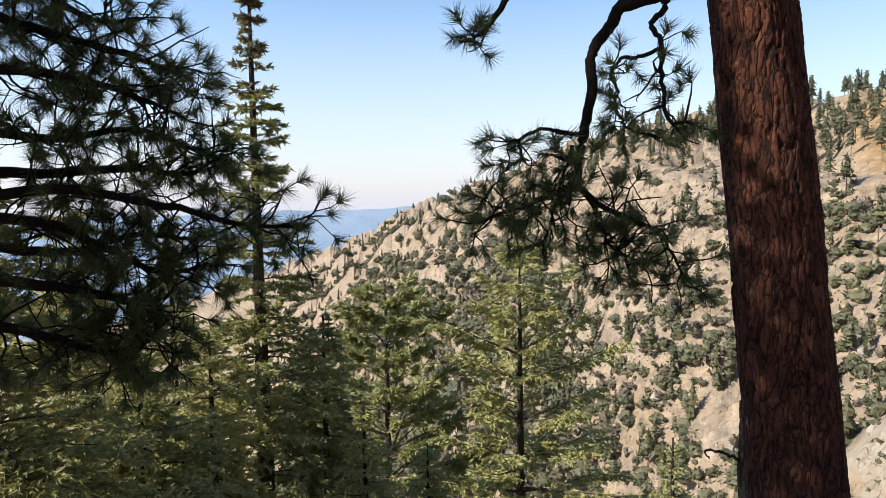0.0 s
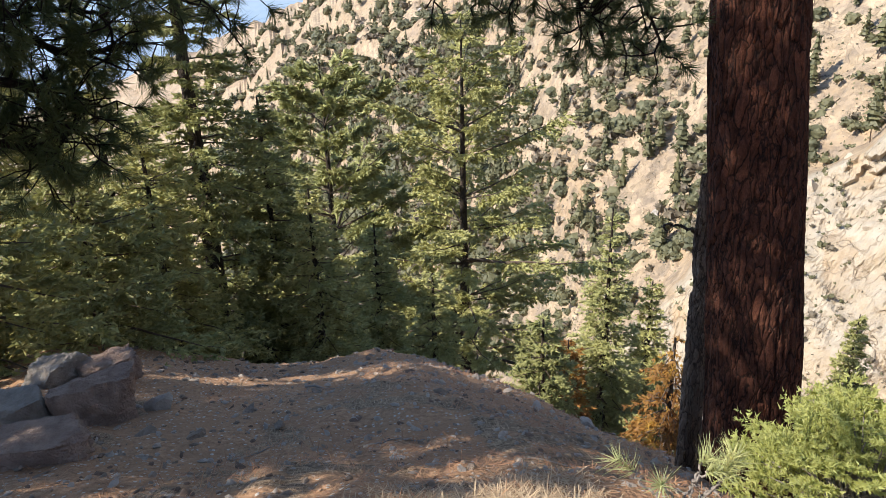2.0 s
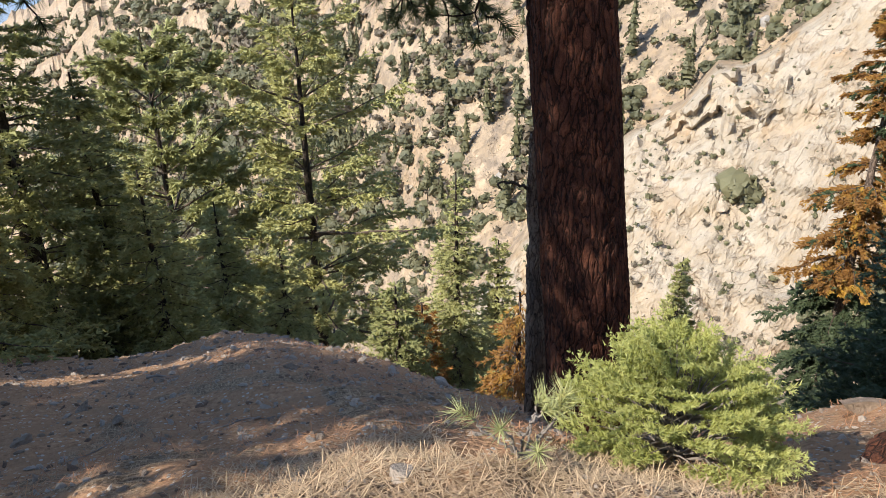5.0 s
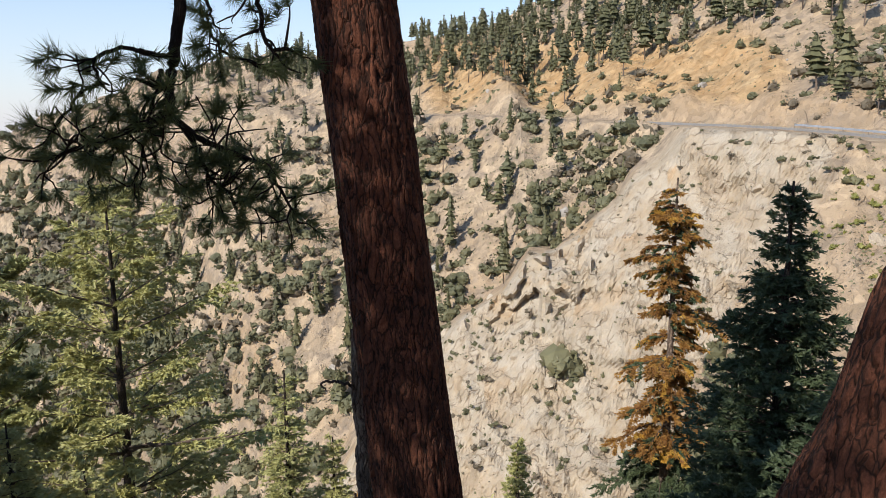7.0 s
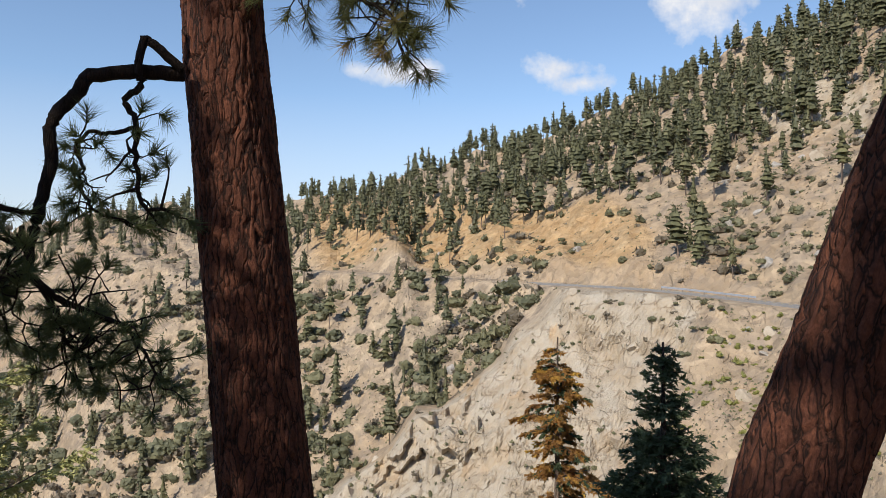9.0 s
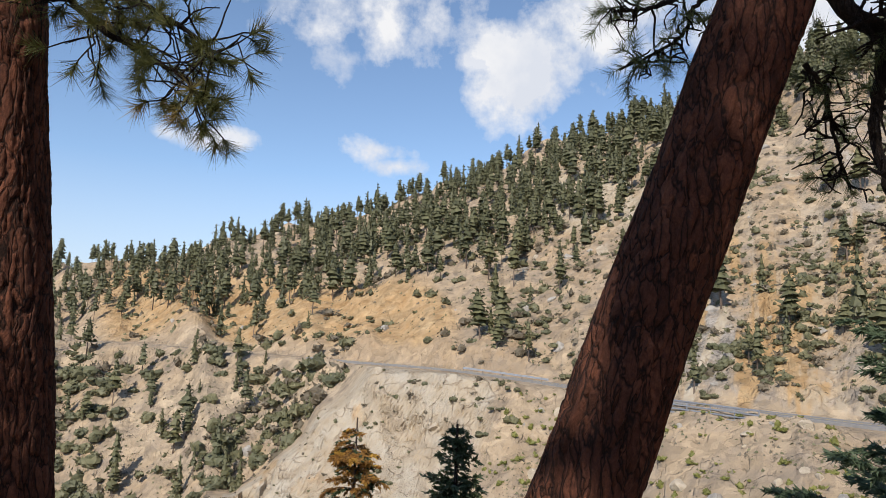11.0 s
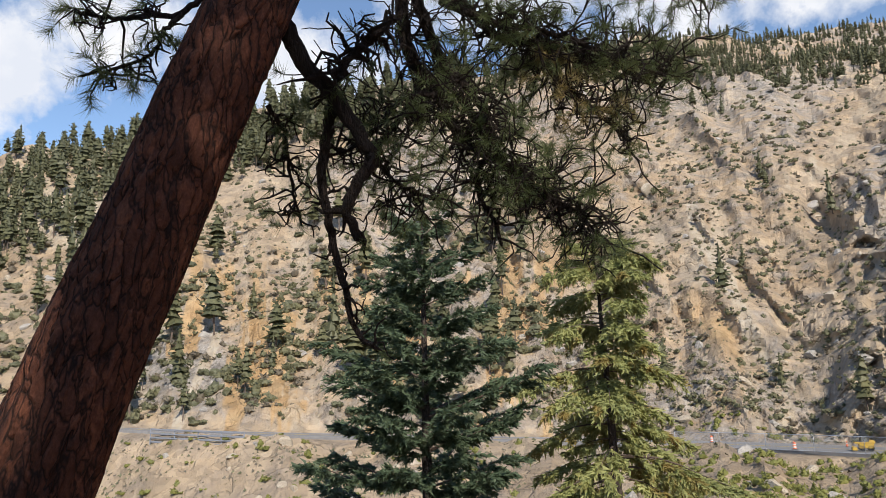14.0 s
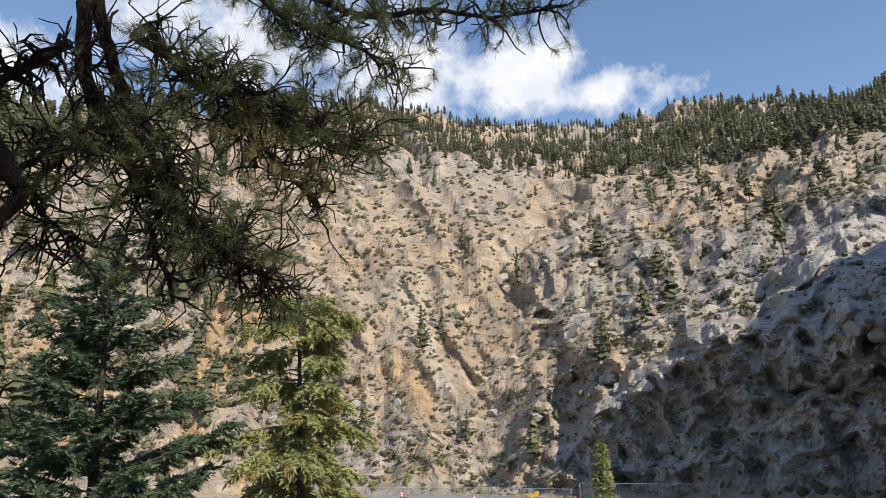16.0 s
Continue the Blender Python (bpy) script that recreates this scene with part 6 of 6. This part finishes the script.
def young_fir():
    """The bright bushy fir at the edge of the shoulder."""
    rng = np.random.default_rng(801)
    p = spot(33.4, 2.6)
    root = empty("young_fir", pose(p[0], p[1], p[2] - 0.03), "bright green bushy young fir at the edge", "fir shrub")
    wood, leaf = Pile(), Pile()
    a, b = [], []
    for k in range(210):
        # a dome of flat sprays, each carried on a thin stem from the middle
        ang, h = rng.random() * 6.283, rng.random() ** 0.8
        rad = 0.36 * math.sqrt(max(1 - h * h, 0.02)) * rng.uniform(0.72, 1.08)
        end = np.array([math.cos(ang) * rad, math.sin(ang) * rad, 0.05 + 0.46 * h * rng.uniform(0.85, 1.12)])
        foot = np.array([rng.normal() * 0.03, rng.normal() * 0.03, 0.02 + 0.2 * h])
        q = resample([foot, foot * 0.5 + end * 0.5 + np.array([0, 0, 0.03]), end], 7)
        wood.tube(q, 0.006, 0.002, 5)
        d = unit(unit(q[-1] - q[-3]) + np.array([math.cos(ang), math.sin(ang), 0.35]) * 0.6)
        side = unit(np.cross(d, np.array([0, 0, 1.0])) + rng.normal(size=3) * 0.15)
        L = rng.uniform(0.09, 0.16)
        a.append(end - d * 0.06), b.append(d * (L + 0.06))
        for i in range(5):
            s0 = end + d * L * (i * 0.24 - 0.35)
            for sg in (-1, 1):
                w = unit(d * rng.uniform(0.5, 0.9) + side * sg + rng.normal(size=3) * 0.12)
                ln = L * rng.uniform(0.42, 0.62) * (1.1 - 0.13 * i)
                a.append(s0), b.append(w * ln)
                if i < 3:
                    a.append(s0 + w * ln * 0.45), b.append(unit(w + d * 0.8) * ln * 0.5)
    leaf.needles(np.array(a), np.array(b), 26, 0.021, 0.0062, 0.95, rng, 0.75, 0.0, 0.6)
    tagged(part("stem_wood", wood.mesh("stem_wood", M_TWIG_GREY, True), root), kind="stuff")
    tagged(part("needles", leaf.mesh("needles", M_BRIGHT), root), kind="stuff")


young_fir()


def pine_seedling():
    p = spot(20.4, 2.22)
    root = empty("pine_seedling", pose(p[0], p[1], p[2]), "small pale green pine seedling", "seedling")
    rng = np.random.default_rng(811)
    for k in range(7):
        a = k * 0.9
        q = crooked((0, 0, 0), (math.cos(a) * 0.75, math.sin(a) * 0.75, 1.0), rng.uniform(0.15, 0.24), rng, 0.15, 4)
        pine_limb(root, q, 0.006, 0.004, 820 + k, 0, 0.1, 80, (0.085, 0.0036), M_SEEDLING, 0.5, 0, M_TWIG_GREY, True)


pine_seedling()


# ---- along the road ----
M_STEEL = plain("galvanised_steel", (0.34, 0.36, 0.40), (0.50, 0.52, 0.56), 3.0, 0.5, 0.05, 0.01, 0.6)
M_BEAM = plain("weathered_steel_beam", (0.17, 0.18, 0.21), (0.27, 0.285, 0.32), 3.0, 0.6, 0.05, 0.01, 0.2)
M_POST = plain("weathered_post", (0.16, 0.13, 0.10), (0.26, 0.22, 0.18), 5.0)
M_ORANGE = plain("safety_orange", (0.75, 0.13, 0.03), (0.85, 0.18, 0.05), 8.0, 0.5, 0.05)
M_WHITE = plain("reflective_white", (0.70, 0.70, 0.68), (0.80, 0.80, 0.78), 8.0, 0.4, 0.05)
M_YELLOW = plain("machine_yellow", (0.55, 0.34, 0.03), (0.65, 0.42, 0.05), 4.0, 0.45, 0.05)
M_BLACK = plain("black_rubber", (0.012, 0.012, 0.012), (0.03, 0.03, 0.03), 8.0, 0.7, 0.1)
M_GLASS, _n, _b = material("cab_glass")
_b.inputs["Base Color"].default_value, _b.inputs["Roughness"].default_value, _b.inputs["Transmission Weight"].default_value = rgb(0.5, 0.55, 0.55), 0.05, 0.8


def on_bench(az, off):
    r = smoothed(np.array([az]), 5)[0]
    z = r * math.tan(radians(smoothed(np.array([az]), 6)[0])) + EYE + 0.3
    return np.array([(r + off) * math.sin(radians(az)), (r + off) * math.cos(radians(az)), z])


def box_mesh(name, sx, sy, sz, mat, bevel=0.02, at=(0, 0, 0)):
    bm = bmesh.new()
    bmesh.ops.create_cube(bm, size=1.0)
    for v in bm.verts:
        v.co = Vector((v.co.x * sx + at[0], v.co.y * sy + at[1], v.co.z * sz + at[2]))
    if bevel:
        bmesh.ops.bevel(bm, geom=bm.edges[:], offset=bevel, segments=2, affect="EDGES")
    me = bpy.data.meshes.new(name)
    bm.to_mesh(me)
    bm.free()
    me.materials.append(mat)
    return me


def guard_rail(a0, a1, off):
    """Steel beam on wooden posts along the road's outer edge."""
    root = empty("guard_rail", Matrix(), "low galvanised guard rail along the road", "guard rail")
    az = np.arange(a0, a1, 0.5)
    line = np.array([on_bench(a, off) for a in az])
    w = Pile()
    wave = [(-0.155, 0.0), (-0.09, 0.05), (-0.03, 0.0), (0.03, 0.0), (0.09, 0.05), (0.155, 0.0)]
    n = len(line)
    v = np.concatenate([[p + np.array([0, 0, 0.55 + dz]) - unit(np.array([p[0], p[1], 0])) * dx for dz, dx in wave] for p in line])
    q = [(i * 6 + j, (i + 1) * 6 + j, (i + 1) * 6 + j + 1, i * 6 + j + 1) for i in range(n - 1) for j in range(5)]
    w.add(v, None, q)
    part("beam", w.mesh("beam", M_STEEL, True), root)
    post = box_mesh("post", 0.15, 0.15, 1.0, M_POST, 0.01)
    for k in range(0, n, 3):
        o = part("post", post, root)
        p = line[k] + unit(np.array([line[k][0], line[k][1], 0])) * 0.12
        o.matrix_world = pose(p[0], p[1], p[2] + 0.25, 0, 0, -az[k])


guard_rail(56.0, 63.0, 0.3)


def crib_wall(a0, a1):
    """Retaining wall of stacked steel beams below the road edge."""
    root = empty("beam_wall", Matrix(), "grey-blue steel beam retaining wall below road", "retaining wall")
    az = np.arange(a0, a1 + 0.01, 0.4)
    for k in range(6):
        w = Pile()
        pts = np.array([on_bench(a, -5.8) + np.array([0, 0, 0.5 - 0.48 * k]) for a in az])
        n = len(pts)
        out = unit(pts * np.array([1, 1, 0]))
        v = np.concatenate([[p + o * dy + np.array([0, 0, dz]) for dy, dz in ((0, -0.10), (-0.12, -0.07), (-0.12, 0.07), (0, 0.10))] for p, o in zip(pts, out)])
        w.add(v, None, [(i * 4 + j, (i + 1) * 4 + j, (i + 1) * 4 + j + 1, i * 4 + j + 1) for i in range(n - 1) for j in range(3)])
        part("beam", w.mesh("beam", M_BEAM), root)
    post = box_mesh("post", 0.14, 0.2, 3.2, M_BEAM, 0.01)
    for a in np.arange(a0, a1 + 0.1, 1.6):
        p = on_bench(a, -5.7)
        part("post", post, root).matrix_world = pose(p[0], p[1], p[2] - 1.1, 0, 0, -a)


crib_wall(70.9, 77.6)


FAR = 0.62


def traffic_cone(az, off):
    p = on_bench(az, off)
    root = empty("traffic_cone", pose(p[0], p[1], p[2] + 0.02), "orange traffic cone with white band", "traffic cone", "cones on the road")
    root.scale = (FAR, FAR, FAR)

    def ring(name, r0, r1, z0, z1, mat):
        w = Pile()
        w.tube(np.array([(0, 0, z0), (0, 0, z0 + (z1 - z0) * 0.5), (0, 0, z1)]), r0, r1, 12)
        part(name, w.mesh(name, mat, True), root)
    part("base", box_mesh("base", 0.42, 0.42, 0.04, M_BLACK, 0.01, (0, 0, 0.02)), root)
    ring("cone", 0.17, 0.10, 0.04, 0.40, M_ORANGE), ring("band", 0.11, 0.085, 0.40, 0.52, M_WHITE), ring("tip", 0.085, 0.04, 0.52, 0.78, M_ORANGE)


def drum(az, off):
    p = on_bench(az, off)
    root = empty("traffic_drum", pose(p[0], p[1], p[2] + 0.02), "orange and white striped traffic drum", "traffic drum", "drums on the road")
    root.scale = (FAR, FAR, FAR)
    part("base", box_mesh("base", 0.6, 0.6, 0.06, M_BLACK, 0.02, (0, 0, 0.03)), root)
    for k in range(5):
        w = Pile()
        w.tube(np.array([(0, 0, 0.06 + 0.19 * k), (0, 0, 0.15 + 0.19 * k), (0, 0, 0.247 + 0.19 * k)]), 0.27 - 0.012 * k, 0.258 - 0.012 * k, 14)
        part("band", w.mesh("band", M_WHITE if k % 2 else M_ORANGE, True), root, "white reflective band" if k % 2 else "orange band")


for a, o in ((116.8, 1.2), (124.2, 1.4), (134.6, 2.0), (137.4, 5.0), (111.5, 6.5)):
    drum(a, o)
for a, o in ((131.6, 0.6), (132.4, 0.4), (133.4, 0.2), (133.8, 0.5), (136.2, 3.0), (132.0, 1.3), (120.0, 6.8)):
    traffic_cone(a, o)


def fence_panel(p, q, height):
    """A chain-link panel in a pipe frame, from p to q."""
    root = empty("fence_panel", pose(*p), "grey chain-link fence panel on pipe frame", "fence", "chain-link panels")
    d = np.array(q) - np.array(p)
    d[2] = q[2] - p[2]
    up = np.array([0, 0, height])
    for name, a, b in (("post", np.zeros(3), up), ("post", d, d + up), ("rail", up, d + up), ("rail", up * 0.06, d + up * 0.06)):
        w = Pile()
        w.tube(np.array([a, (a + b) / 2, b]), 0.03, 0.03, 8)
        part(name, w.mesh(name, M_STEEL, True), root)
    wires = Pile()
    L = np.linalg.norm(d)
    n = int(L / 0.14)
    h = height * 0.94
    for sgn in (1, -1):
        for k in range(-int(h / 0.14), n):
            lo, hi = max(0.0, -k * 0.14 / h), min(1.0, (L - k * 0.14) / h)
            if hi - lo < 0.05:
                continue
            e = [(k * 0.14 + f * h) / L for f in (lo, hi)]
            if sgn < 0:
                e = [1 - x for x in e]
            wires.tube(np.array([d * e[0] + up * (0.06 + 0.94 * lo), d * e[1] + up * (0.06 + 0.94 * hi)]), 0.006, 0.006, 3)
    tagged(part("mesh_wire", wires.mesh("mesh_wire", M_STEEL), root), kind="stuff")


pts = [on_bench(a, -0.6) for a in (109.0, 112.0, 115.0, 118.0, 121.0, 124.0)]
for p, q in zip(pts[:-1], pts[1:]):
    fence_panel(p, q, 1.5)
for p, q in ((on_bench(124.6, 0.2), on_bench(127.4, 0.2)), (on_bench(127.4, 0.2), on_bench(130.4, 0.4)), (on_bench(130.4, 0.4), on_bench(134.2, 0.6))):
    fence_panel(p, q, 2.0)


def skid_loader(az, off):
    """A small yellow loader parked on the road's edge."""
    p = on_bench(az, off)
    root = empty("loader", pose(p[0], p[1], p[2] + 0.02, 0, 0, -az + 8), "small yellow loader parked on the road", "loader")
    root.scale = (FAR, FAR, FAR)
    part("body", box_mesh("body", 1.9, 1.2, 0.75, M_YELLOW, 0.08, (0.2, 0, 0.75)), root)
    part("engine_cover", box_mesh("engine_cover", 0.8, 1.15, 0.5, M_YELLOW, 0.1, (0.95, 0, 1.25)), root)
    for x, y in ((-0.45, -0.5), (-0.45, 0.5), (0.5, -0.5), (0.5, 0.5)):
        part("cab_post", box_mesh("cab_post", 0.09, 0.09, 1.1, M_BLACK, 0.01, (x, y, 1.6)), root)
    part("cab_roof", box_mesh("cab_roof", 1.15, 1.2, 0.09, M_BLACK, 0.03, (0.02, 0, 2.15)), root)
    part("window", box_mesh("window", 0.8, 0.03, 0.75, M_GLASS, 0.0, (0.02, -0.52, 1.65)), root)
    part("bucket", box_mesh("bucket", 0.6, 1.7, 0.5, M_YELLOW, 0.05, (-1.35, 0, 0.35)), root)
    for y in (-0.62, 0.62):
        part("lift_arm", box_mesh("lift_arm", 2.2, 0.12, 0.18, M_YELLOW, 0.03, (-0.2, y, 1.15)), root)
        for x in (-0.4, 0.75):
            w = Pile()
            w.tube(np.array([(x, y - 0.14, 0.4), (x, y, 0.4), (x, y + 0.14, 0.4)]), 0.4, 0.4, 16)
            part("wheel", w.mesh("wheel", M_BLACK), root)


skid_loader(121.0, 3.0)


def slope_rocks():
    """Blocks and outcrops of broken rock on the far slopes."""
    rng = np.random.default_rng(63)
    shapes = [stone_pile(rng, 1.0, 0.8, 0.75, level=2) for _ in range(8)]
    grey, pale_rows = [], []
    for _ in range(9000):
        az, i, j = pick(rng)
        if RINGS[j] < 55 or on_road[i, j] > 0.1:
            continue
        s = spur[i, j]
        dens = max(0.2 * s, 0.4 * (0.05 < s < 0.95), 0.03 * pale[i, j], (0.10 if az > 60 else 0.03) * (1 - pale[i, j]), 0.2 * (east[i, j] > 0.5))
        if rng.random() > dens:
            continue
        d = math.hypot(PX[i, j], PY[i, j])
        k = rng.uniform(0.25, 1.0) ** 1.6 * (0.9 + 0.010 * d) * (0.8 if s > 0.5 else 0.9)
        row = (rng.integers(0, 8), PX[i, j], PY[i, j], PZ[i, j] - 0.1 * k, k, rng.random() * 6.28, rng.uniform(0.6, 1.3))
        (pale_rows if pale[i, j] > 0.4 or (s < 0.4 and rng.random() < 0.45) else grey).append(row)
    tagged(new("outcrop", merged("outcrop", shapes, grey, M_OUTCROP)), "broken grey rock outcrops on the slopes", "rock outcrop", kind="stuff")
    tagged(new("outcrop", merged("outcrop", shapes, pale_rows, M_OUTCROP_PALE)), "broken pale tan rock outcrops on the slopes", "rock outcrop", kind="stuff")


M_OUTCROP = plain("outcrop_rock", (0.25, 0.23, 0.205), (0.52, 0.475, 0.425), 1.2, 0.95, 0.9, 0.25)
M_OUTCROP_PALE = plain("pale_outcrop_rock", (0.36, 0.29, 0.215), (0.58, 0.50, 0.39), 1.2, 0.95, 0.9, 0.25)
slope_rocks()
